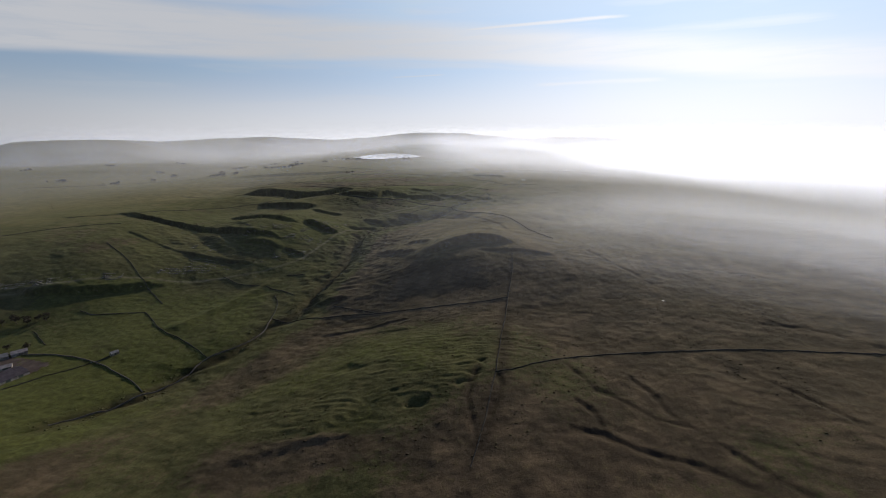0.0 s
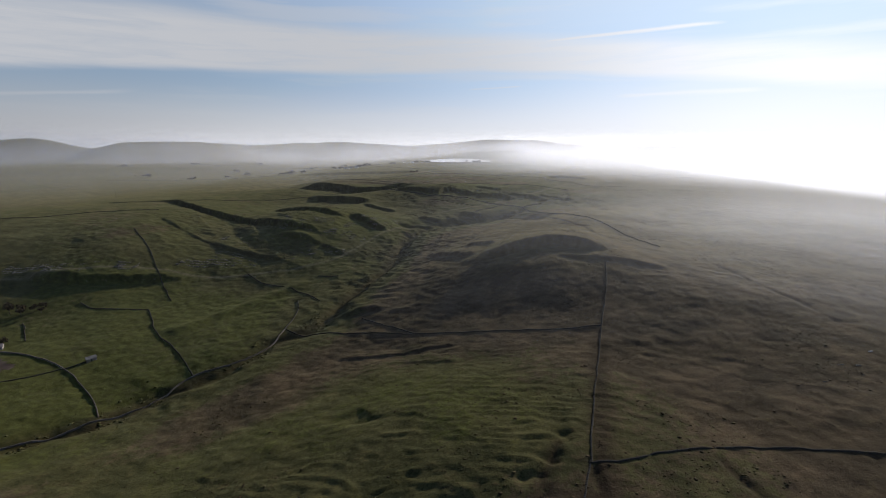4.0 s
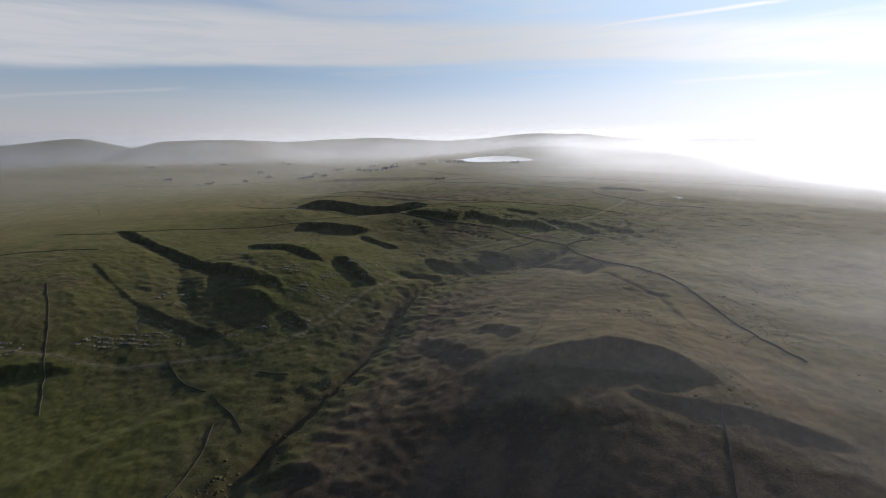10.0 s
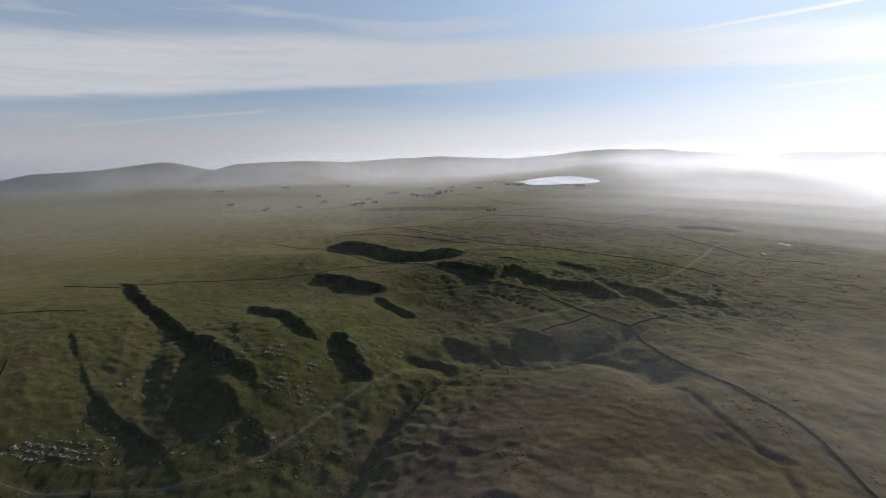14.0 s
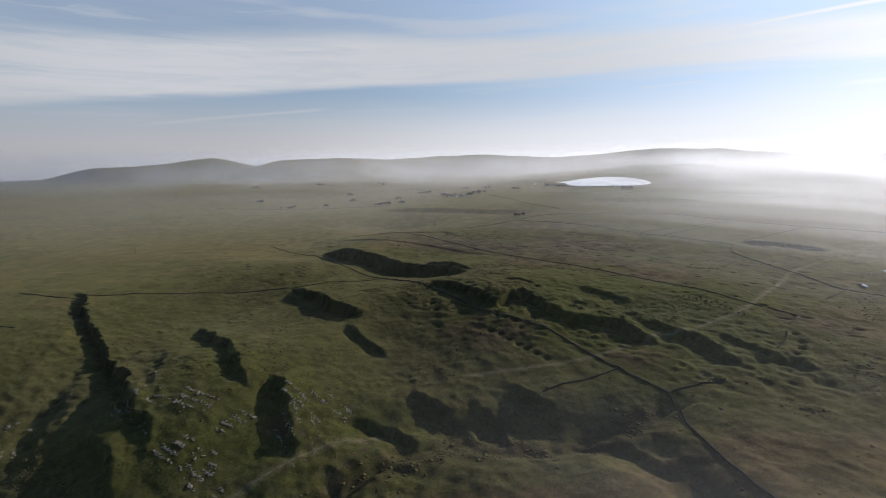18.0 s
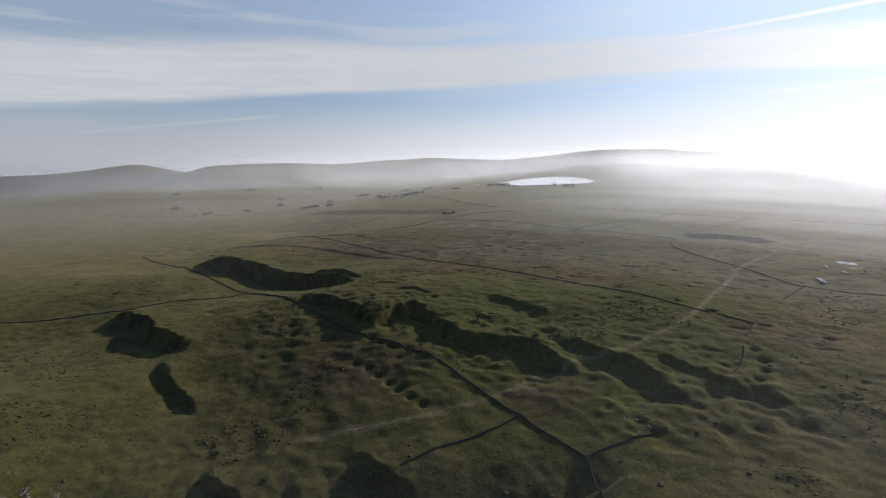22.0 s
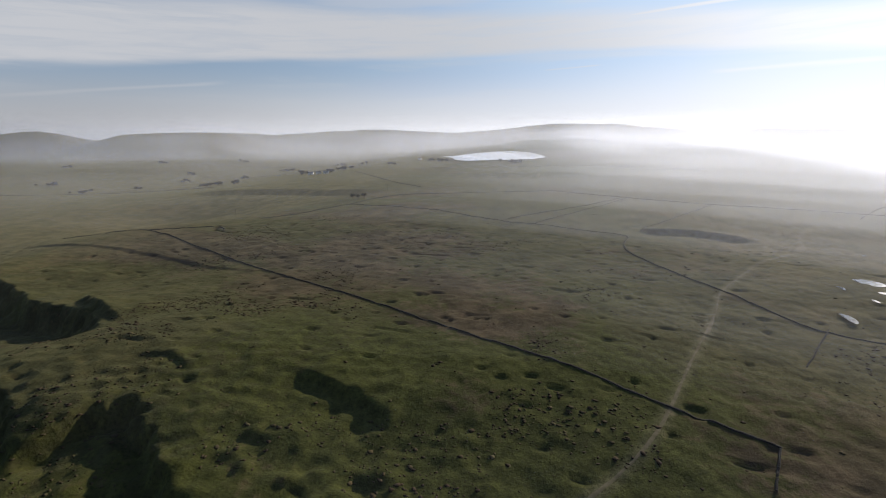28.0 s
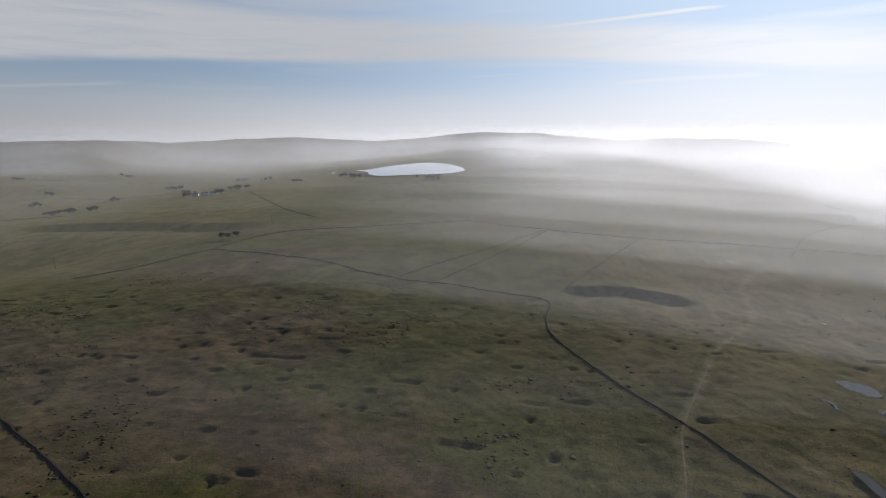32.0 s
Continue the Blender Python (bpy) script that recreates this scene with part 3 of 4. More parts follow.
def spread(low, high, step, end_low, end_high, growth):
    """Coordinates that are even between low and high and widen outwards."""
    out = list(np.arange(low, high, step))
    s, v = step, high
    while v < end_high:
        out.append(v)
        s *= growth
        v += s
    out.append(end_high)
    s, v = step, low - step
    while v > end_low:
        out.insert(0, v)
        s *= growth
        v -= s
    out.insert(0, end_low)
    return np.array(out)


def resample(line, step):
    line = np.array(line, float)
    run = np.r_[0, np.cumsum(np.hypot(*np.diff(line, axis=0).T))]
    at = np.linspace(0, run[-1], max(2, int(run[-1] / step) + 1))
    return np.stack([np.interp(at, run, line[:, 0]), np.interp(at, run, line[:, 1])], 1)


def rounded(line, times=2):
    """Corner cutting, which turns a line of points into a gentle curve."""
    line = np.array(line, float)
    for _ in range(times):
        a, b = line[:-1] * 0.75 + line[1:] * 0.25, line[:-1] * 0.25 + line[1:] * 0.75
        line = np.r_[line[:1], np.stack([a, b], 1).reshape(-1, 2), line[-1:]]
    return line


# ---- ground ----
TRACKS = {
    "valley": ([(-560, 455), (-470, 505), (-400, 538), (-345, 548), (-320, 552), (-292, 565), (-240, 583), (-212, 604), (-198, 626), (-187, 655), (-173, 695), (-160, 724), (-140, 746)], 1.7, 1.0),
    "bridleway": ([(-114, 819), (-81, 839), (-54, 857), (-26, 886), (-17, 902), (0, 917), (9, 928), (28, 935), (34, 947), (48, 965), (62, 985), (72, 1009), (85, 1048), (108, 1110)], 1.5, 0.9),
    "moor_path": ([(100, 1085), (107, 1107), (113, 1126), (118, 1147), (142, 1188), (163, 1226), (189, 1253), (213, 1284), (225, 1336), (251, 1384), (330, 1463)], 1.3, 0.8),
}
HEATHER = [(-74, 612), (-40, 630), (6, 585), (51, 576), (84, 550), (129, 507), (40, 500), (-8, 497), (-30, 525), (-54, 558)]


GX, GY = spread(-520, 290, 1.35, -4400, 4400, 1.05), spread(190, 1260, 1.35, -1500, 4850, 1.05)
GZ = land(*np.meshgrid(GX, GY))


def ground_z(x, y):
    """The height of the ground sheet itself, between its corners."""
    x, y = np.asarray(x, float), np.asarray(y, float)
    i, j = np.clip(np.searchsorted(GX, x) - 1, 0, len(GX) - 2), np.clip(np.searchsorted(GY, y) - 1, 0, len(GY) - 2)
    u, v = (x - GX[i]) / (GX[i + 1] - GX[i]), (y - GY[j]) / (GY[j + 1] - GY[j])
    return (GZ[j, i] * (1 - u) + GZ[j, i + 1] * u) * (1 - v) + (GZ[j + 1, i] * (1 - u) + GZ[j + 1, i + 1] * u) * v


def build_ground():
    xs, ys = GX, GY
    X, Y = np.meshgrid(xs, ys)
    Z = GZ
    me = mesh_from("ground", np.stack([X, Y, Z], -1).reshape(-1, 3), grid_faces(len(ys), len(xs)), GROUND, True)
    n = fbm(X / 90, Y / 90, 3, 3)
    beck, side, along = to_line(X, Y, BECK)
    # heath east of the beck, grass on the limestone side and on the north moor
    east = smooth(side, 12, 60) * smooth(Y, 900, 800)
    hump = np.exp(-(((X + 40) / 110) ** 2 + ((Y - 330) / 75) ** 2))
    # patch at (-88, 226) is heather with the hill's shade put into its colour
    heath_and_shade = np.clip(0.22 + 0.25 * smooth(X, -80, -150) * smooth(Y, 330, 260) - 0.75 * smooth(X, 10, -70) * smooth(Y, 350, 280) - 0.3 * smooth(X, 50, 110) * smooth(Y, 340, 290) + 0.75 * east - 1.1 * hump + 0.28 * n + 0.3 * smooth(X, 130, 300) + 0.35 * smooth(X, -620, -900)
                    + 0.24 * np.exp(-((X + 170) / 140) ** 2 - ((Y - 870) / 55) ** 2) + 1.1 * np.exp(-((X + 88) / 48) ** 2 - ((Y - 226) / 20) ** 2) + 0.4 * smooth(X, 60, -260) * smooth(Y, 1000, 1120) * smooth(Y, 1700, 1350) + 0.35 * fbm(X / 130, Y / 60, 3, 19) * smooth(Y, 840, 960), 0, 1)
    fields = smooth(np.abs(X + 345), 150, 105) * smooth(beck, 4, 14) * smooth(side, 0, -4) * smooth(Y, 560, 490)
    lush = np.clip(0.30 + 0.35 * smooth(X, 10, -70) * smooth(Y, 350, 280) + 0.45 * fields + 0.4 * np.exp(-(((X - 0) / 130) ** 2 + ((Y - 960) / 110) ** 2)) + 0.75 * hump + 0.3 * n + 0.25 * np.exp(-((X + 250) / 160) ** 2 - ((Y - 720) / 130) ** 2), 0, 1) * (1 - 0.6 * east)
    track = np.zeros_like(X)
    for line, half, strength in TRACKS.values():
        track = np.maximum(track, 0.18 * strength * smooth(to_line(X, Y, rounded(line))[0], half + 2.5, half * 0.4))
    slope = np.hypot(*np.gradient(Z, ys, xs))
    stone = np.clip(smooth(slope, 0.8, 1.4) * 0.30, 0, 1) * (Y < 820) * smooth(X, -120, -170)
    # enclosed pasture and rough grazing on the farther country
    plain = smooth(np.hypot(X, Y - 500), 1100, 1700)
    patch = fbm(X / 330, Y / 240, 3, 8)
    lush, heath_and_shade = np.clip(lush + 0.9 * plain * patch, 0, 1), np.clip(heath_and_shade - 0.9 * plain * patch, 0, 1)
    peat = np.exp(-(beck / 10) ** 2) * 0.6
    peat = np.maximum(peat, 0.95 * np.exp(-(to_line(X + 4 * n, Y, [(62, 400), (50, 330), (43, 290), (36, 262), (28, 240), (20, 215)])[0] / 6.0) ** 2))
    for line in GULLIES:
        peat = np.maximum(peat, 0.75 * np.exp(-(to_line(X, Y, line)[0] / 3.0) ** 2))
    # paler zones set where haze lightens the ground seen from afar
    bent_haze = np.clip(0.55 * smooth(X, -150, 20) * smooth(Y, 430, 560) * smooth(Y, 900, 780) + 0.06 * smooth(Y, 980, 1120) + 0.35 * smooth(Y, 1330, 1560) + 0.06 * smooth(Y, 960, 1060) * smooth(X, -120, 160) + 0.5 * smooth(X, -300, -430) * smooth(Y, 880, 1000) + 0.5 * smooth(X, 20, 200) * smooth(Y, 580, 760) + 0.5 * smooth(X, -380, -620) * smooth(Y, 560, 700) - 0.7 * plain * np.abs(patch), 0, 0.85)
    for name, values in (("heath_and_shade", heath_and_shade), ("lush", lush), ("stone", stone), ("track", track), ("peat", peat), ("bent_haze", bent_haze), ("field", fields)):
        attribute(me, name, values)
    return tagged(new("ground", me), "green and brown open moorland with rough grass and heather", "ground", kind="structure")


build_ground()


# ---- water ----
def water_sheet(name, outline, z, mat, label, category):
    line = rounded(outline + outline[:1], 2)[:-1]
    centre = line.mean(0)
    verts = [(*centre, z)] + [(x, y, z) for x, y in line]
    n = len(line)
    me = mesh_from(name, verts, [(0, 1 + i, 1 + (i + 1) % n) for i in range(n)], mat)
    return tagged(new(name, me), label, category, kind="structure")


water_sheet("water_tarn", [(-505, 2470), (-470, 2500), (-452, 2680), (-350, 2960), (-215, 2850), (-118, 2560), (-150, 2440), (-190, 2390), (-300, 2330), (-365, 2275), (-420, 2340), (-440, 2420)], LAKE_Z, WATER, "pale calm upland lake reflecting the hazy sky", "lake")


# ---- drystone walls ----
WALLS = [
    ("farm", [(-430, 394), (-405, 392), (-366, 389), (-331, 381), (-295, 363), (-274, 351), (-260, 340)]),
    ("farm", [(-300, 292), (-280, 312), (-254, 342), (-239, 361), (-229, 389), (-210, 402), (-199, 419), (-191, 437), (-191, 457)]),
    ("field", [(-345, 478), (-300, 436), (-280, 428), (-246, 403), (-229, 389)]),
    ("field", [(-415, 473), (-395, 464), (-345, 477)]),
    ("slope", [(-475, 608), (-426, 574), (-389, 542), (-337, 498)]),
    ("valley", [(-295, 566), (-263, 547), (-237, 542)]),
    ("valley", [(-210, 568), (-185, 567)]),
    ("cross", [(-192, 459), (-179, 452), (-125, 446), (-73, 437), (-27, 428), (12, 423), (42, 421), (66, 424)]),
    ("branch", [(-125, 470), (-93, 450), (-70, 437)]),
    ("beck", [(-208, 515), (-194, 489), (-192, 459)]),
    ("moor", [(84, 522), (78, 473), (67, 430), (60, 394), (53, 363), (46, 330), (38, 286)]),
    ("moor", [(38, 286), (53, 289), (73, 298), (93, 304), (130, 309), (170, 308), (213, 308), (247, 306), (320, 296), (420, 287)]),
    ("old", [(38, 286), (35, 274), (29, 248), (21, 221), (15, 200)]),
    ("field", [(-437, 435), (-403, 410)]),
    ("field", [(-375, 334), (-354, 358), (-331, 381), (-325, 391)]),
    ("field", [(-484, 400), (-438, 374)]),
    ("field", [(-380, 320), (-347, 299), (-330, 280)]),
    ("ridge", [(-59, 818), (-46, 834), (-30, 848), (-18, 864)]),
    ("edge", [(-640, 1082), (-620, 1076), (-540, 1052), (-467, 1027), (-400, 1000), (-340, 982), (-298, 966)]),
    ("edge", [(-720, 600), (-644, 612), (-590, 663), (-510, 690)]),
    ("valley", [(-226, 537), (-203, 527), (-182, 511)]),
    ("ridge", [(16, 846), (34, 800), (62, 763), (88, 736), (106, 713), (114, 691), (120, 661), (132, 626), (150, 590)]),
    ("ridge", [(16, 846), (-1, 854), (-11, 861), (-22, 868), (-38, 876), (-53, 885), (-71, 896), (-86, 899), (-115, 905), (-137, 906), (-169, 918), (-201, 930), (-273, 958), (-298, 966)]),
    ("edge", [(-298, 966), (-330, 940), (-410, 871), (-491, 813), (-535, 765)]),
    ("edge", [(-535, 765), (-560, 745), (-640, 735)]),
    ("ridge", [(16, 846), (32, 861), (47, 873)]),
    ("long", [(-436, 1209), (-380, 1190), (-318, 1165), (-225, 1133), (-144, 1098), (-107, 1082), (-50, 1056), (15, 1032), (44, 1020), (73, 1009), (104, 1001)]),
    ("long", [(104, 1001), (96, 980)]),
    ("long", [(91, 963), (90, 951), (81, 930)]),
    ("north", [(-291, 1409), (-210, 1384), (-124, 1359), (-86, 1331), (-52, 1320), (-2, 1312), (44, 1301), (77, 1291), (70, 1261), (69, 1231), (81, 1211), (101, 1176), (120, 1154), (134, 1134), (150, 1110), (181, 1100), (230, 1092)]),
    ("north", [(-291, 1409), (-320, 1356), (-361, 1307)]),
    ("fold", [(-540, 1186), (-482, 1200), (-436, 1209), (-400, 1228), (-365, 1247)]),
    ("fold", [(-365, 1247), (-361, 1240), (-351, 1237), (-345, 1229)]),
    ("north", [(160, 1110), (146, 1086), (134, 1064)]),
    ("plot", [(-50, 1323), (23, 1448), (83, 1549)]),
    ("plot", [(-15, 1319), (41, 1440), (90, 1551)]),
    ("plot", [(-19, 1604), (39, 1572), (112, 1548), (196, 1524)]),
    ("plot", [(196, 1524), (127, 1394), (88, 1315)]),
    ("plot", [(-291, 1409), (-268, 1496), (-163, 1529), (-19, 1604)]),
    ("plot", [(-575, 1932), (-347, 1671), (-251, 1598)]),
    ("far", [(-1500, 1560), (-1200, 1640), (-960, 1700), (-820, 1690)]),
    ("far", [(-1250, 2050), (-1020, 2010), (-800, 2080), (-620, 2150)]),
    ("far", [(-1020, 2010), (-960, 1850), (-940, 1700)]),
    ("far", [(-800, 2080), (-760, 2300), (-640, 2420)]),
    ("far", [(-420, 1980), (-200, 2060), (60, 2110), (300, 2080)]),
    ("far", [(-200, 2060), (-170, 2200), (-190, 2380)]),
    ("far", [(-1800, 2350), (-1500, 2300), (-1200, 2420), (-900, 2480)]),
    ("far", [(330, 1463), (420, 1600), (560, 1700), (620, 1900)]),
    ("far", [(196, 1524), (360, 1500), (520, 1460)]),
]


def drystone_wall(line, seed, stone, tall=0.48):
    rng = np.random.default_rng(seed)
    p = resample(rounded(line), 1.6)
    way = np.gradient(p, axis=0)
    way /= np.hypot(*way.T)[:, None]
    across = np.stack([way[:, 1], -way[:, 0]], 1)
    n = len(p)
    p = p + across * (0.25 * np.interp(np.arange(n), np.arange(0, n + 6, 6), rng.normal(0, 1, len(np.arange(0, n + 6, 6)))))[:, None]
    ground = ground_z(p[:, 0], p[:, 1])
    top = tall + 0.08 * rng.normal(0, 1, n) - 0.7 * (rng.random(n) < 0.015)
    ring = []
    for off, up in ((-0.44, -0.6), (-0.40, 0.0), (-0.25, 1.0), (0.25, 1.0), (0.40, 0.0), (0.44, -0.6)):
        q = p + across * (off + rng.normal(0, 0.03, n))[:, None]
        ring.append(np.c_[q, ground + (up if up <= 0 else top)])
    verts = np.stack(ring, 1).reshape(-1, 3)
    faces = grid_faces(n, 6)
    me = mesh_from("drystone_wall", verts, faces[:, ::-1], stone)
    ob = tagged(new("drystone_wall", me), "grey drystone wall running over rough moorland grass", "wall", group="drystone walls")
    # coping stones set on edge along the top
    cop = resample(p, 0.9)
    g = np.interp(np.linspace(0, 1, len(cop)), np.linspace(0, 1, n), ground + top)
    w = np.gradient(cop, axis=0)
    w /= np.hypot(*w.T)[:, None]
    a = np.stack([w[:, 1], -w[:, 0]], 1)
    half, tall, thick = 0.28 + 0.06 * rng.random(len(cop)), 0.12 + 0.11 * rng.random(len(cop)), 0.22 + 0.15 * rng.random(len(cop))
    corners = []
    for sa, sw, sz in ((-1, -1, 0), (1, -1, 0), (1, 1, 0), (-1, 1, 0), (-0.8, -0.7, 1), (0.8, -0.7, 1), (0.8, 0.7, 1), (-0.8, 0.7, 1)):
        q = cop + a * (sa * half)[:, None] + w * (sw * thick)[:, None]
        corners.append(np.c_[q, g - 0.04 + sz * tall])
    verts = np.stack(corners, 1).reshape(-1, 3)
    quad = np.array([(4, 5, 6, 7), (0, 1, 5, 4), (1, 2, 6, 5), (2, 3, 7, 6), (3, 0, 4, 7)])
    faces = (np.arange(len(cop))[:, None, None] * 8 + quad).reshape(-1, 4)
    part = new("coping", mesh_from("coping", verts, faces, stone))
    part.parent = ob
    tagged(part, "row of rough coping stones", kind="stuff")
    return ob


for seed, (kind, line) in enumerate(WALLS):
    drystone_wall(line, seed, PALE_WALL if kind == "farm" else WALL_STONE, 0.85 if kind in ("ridge", "farm") else 0.15 if kind == "old" else 0.55)


# ---- mist lying over the moor ----
def mist_veil(radius, step, seed):
    """An upright veil of thin mist, curved round the near end of the valley, from the ground to below the height of
    flight.
    """
    az = np.radians(np.linspace(-78, 78, 110))
    r = radius + 0.02 * radius * np.sin(az * 9 + seed * 1.7)
    xs, ys = r * np.sin(az), -250 + r * np.cos(az)
    ground = land(xs, ys, False)
    levels = np.array([0.0, 0.06, 0.15, 0.3, 0.5, 0.7, 0.85, 1.0])
    roof = 108.0 + 8 * math.sin(seed * 2.4) + (40 + 100 * (seed * 0.618 % 1.0)) * smooth(np.full_like(xs, radius), 2300, 3300)
    Z = ground + levels[:, None] * np.maximum(roof - ground, 25) - (levels[:, None] == 0) * 2
    X, Y = np.broadcast_to(xs, Z.shape), np.broadcast_to(ys, Z.shape)
    me = mesh_from("mist", np.stack([X, Y, Z], -1).reshape(-1, 3), grid_faces(len(levels), len(xs)), MIST, True)
    profile = np.array([0.0, 0.7, 1.0, 1.0, 0.8, 0.5, 0.2, 0.0])[:, None]
    rr = np.full_like(xs, radius)
    bank = smooth(rr, 620, 820) * (1 - smooth(rr, 980, 1120)) * smooth(xs, 60, 420)
    side = smooth(rr, 540, 820) * (1 - 0.85 * smooth(rr, 1000, 1130)) * (0.003 + 0.031 * smooth(xs, -180, 200)) + 0.11 * bank
    side = side + smooth(rr, 1110, 1750) * (0.015 + 0.055 * smooth(xs, -300, 250) + 0.08 * smooth(xs, 150, 800)) + 0.02 * smooth(rr, 2600, 3200)
    side = side * (1 - 0.55 * smooth(rr, 2300, 3000) * smooth(xs, -300, 800))
    side = 1 - (1 - side) ** (step / 90.0)
    attribute(me, "veil", profile * side[None])
    return tagged(new("mist", me), "thin pale morning mist over the moor", "mist", kind="structure")


RINGS = np.r_[np.arange(510, 2000, 50.0), np.arange(2000, 4700, 100.0)]
for n, radius in enumerate(RINGS):
    mist_veil(float(radius), 50.0 if radius < 2000 else 100.0, n)


# ---- tracks: thin ribbons of pale worn ground ----
def track_material():
    m, k = material("worn_track")
    where = k.add("ShaderNodeNewGeometry").outputs["Position"]
    n, f = k.noise(where, 0.35, 4.0, 0.6), k.noise(where, 2.5, 3.0, 0.6)
    col = k.mix(k.ramp(n, 0.3, 0.7), rgb(0.078, 0.070, 0.036), rgb(0.130, 0.110, 0.068))
    finish(k, k.mix(k.ramp(f, 0.4, 0.7, 0.0, 0.4), col, rgb(0.06, 0.054, 0.030)), 0.95, f, 0.4, 0.1, 0.1)
    return m


TRACK = track_material()


def track_ribbon(line, half, seed, label):
    rng = np.random.default_rng(seed)
    p = resample(rounded(line, 3), 1.3)
    way = np.gradient(p, axis=0)
    way /= np.hypot(*way.T)[:, None]
    across = np.stack([way[:, 1], -way[:, 0]], 1)
    wide = half * (0.75 + 0.5 * np.interp(np.arange(len(p)), np.arange(0, len(p) + 7, 7), rng.random(len(np.arange(0, len(p) + 7, 7)))))
    ring = []
    for f in (-1.0, -0.4, 0.4, 1.0):
        q = p + across * (f * wide)[:, None]
        ring.append(np.c_[q, ground_z(q[:, 0], q[:, 1]) + (0.10 if abs(f) < 1 else 0.02)])
    me = mesh_from("track", np.stack(ring, 1).reshape(-1, 3), grid_faces(len(p), 4)[:, ::-1], TRACK, True)
    return tagged(new("track", me), label, "track", kind="structure")


for n, (line, half, strength) in enumerate(TRACKS.values()):
    track_ribbon(line, half * 0.37, 300 + n, "narrow pale worn track across rough grass")


# ---- limestone boulders ----
def boulder_mesh(seed):
    """A blocky, split lump of limestone about a metre across, its foot at the origin."""
    rng = np.random.default_rng(seed)
    bm = bmesh.new()
    bmesh.ops.create_icosphere(bm, subdivisions=1, radius=0.5)
    wide = rng.uniform(0.75, 1.35, 3)
    for v in bm.verts:
        c = Vector([math.copysign(abs(a * 2) ** 0.55, a) * 0.5 for a in v.co])
        v.co = Vector((c.x * wide[0], c.y * wide[1], c.z * wide[2] * 0.8)) + Vector(rng.normal(0, 0.06, 3))
        v.co.z += 0.15
    me = bpy.data.meshes.new("boulder")
    bm.to_mesh(me)
    bm.free()
    me.materials.append(LIMESTONE)
    return me


BOULDERS = [boulder_mesh(s) for s in range(8)]


def outcrop(area, count, size, seed, label):
    """A limestone scar: boulders and ledges strewn along level bands of a slope, within a line of corners."""
    rng = np.random.default_rng(seed)
    area = np.array(area, float)
    a, b = area[0], area[1]
    along, n = b - a, 0
    across = area[2] - area[0]
    base = new("limestone_outcrop")
    cx, cy = (a + b + across) / 2
    base.location = (cx, cy, float(ground_z(cx, cy)))
    bpy.context.view_layer.update()
    bands = [0.08, 0.3, 0.34, 0.56, 0.60, 0.86]
    while n < count:
        u, v = rng.random(), bands[rng.integers(len(bands))] + rng.normal(0, 0.022)
        q = a + along * u + across * v
        if value_noise(q[:1] / 9, q[1:] / 9, seed)[0] < -0.15:
            continue
        s = 0.82 * size * rng.lognormal(0, 0.4)
        ob = new("boulder", BOULDERS[rng.integers(len(BOULDERS))])
        ob.parent = base
        ob.matrix_world = Matrix.LocRotScale((q[0], q[1], float(ground_z(q[0], q[1])) - 0.12 * s), Euler((rng.normal(0, 0.15), rng.normal(0, 0.15), rng.uniform(0, 6.28))), (s * rng.uniform(0.9, 1.9), s, s * rng.uniform(0.6, 1.0)))
        n += 1
    return tagged(base, label, "rock outcrop", group="limestone scars")


OUTCROPS = [
    ([(-378, 556), (-318, 572), (-370, 578)], 260, 1.0), ([(-292, 684), (-222, 694), (-286, 708)], 280, 0.9), ([(-228, 738), (-176, 728), (-206, 760)], 200, 0.9),
    ([(-525, 486), (-452, 508), (-530, 500)], 220, 1.1), ([(-455, 510), (-405, 528), (-460, 525)], 150, 1.1), ([(-270, 590), (-240, 600), (-262, 622)], 90, 0.8),
    ([(-245, 664), (-205, 668), (-240, 684)], 150, 0.9), ([(-330, 690), (-300, 678), (-320, 712)], 90, 0.8), ([(30, 864), (62, 878), (24, 882)], 70, 0.6),
    ([(-322, 684), (-246, 676), (-304, 666)], 120, 0.8), ([(-205, 742), (-165, 722), (-200, 712)], 130, 0.9), ([(-226, 682), (-190, 676), (-222, 664)], 80, 0.9), ([(-234, 640), (-200, 632), (-230, 620)], 70, 0.9), ([(-362, 612), (-304, 600), (-350, 586)], 110, 0.9),
    ([(-378, 652), (-330, 640), (-370, 630)], 60, 0.9),
]
for n, (area, count, size) in enumerate(OUTCROPS):
    outcrop(area, count, size, 500 + n, "broken grey limestone scar on a grassy hillside")


# ---- rushes, tussocks and heather clumps, past counting ----
def tuft_material():
    m, k = material("rush_and_heather")
    where = k.add("ShaderNodeNewGeometry")
    rnd = where.outputs["Random Per Island"]
    n = k.noise(where.outputs["Position"], 0.03, 3.0)
    col = k.mix(rnd, rgb(0.034, 0.030, 0.015), rgb(0.074, 0.060, 0.028))
    finish(k, k.mix(k.ramp(n, 0.4, 0.6), col, rgb(0.042, 0.030, 0.018)), 0.95, k.noise(where.outputs["Position"], 3.0), 0.6, 0.2, 0.05)
    return m


TUFT = tuft_material()


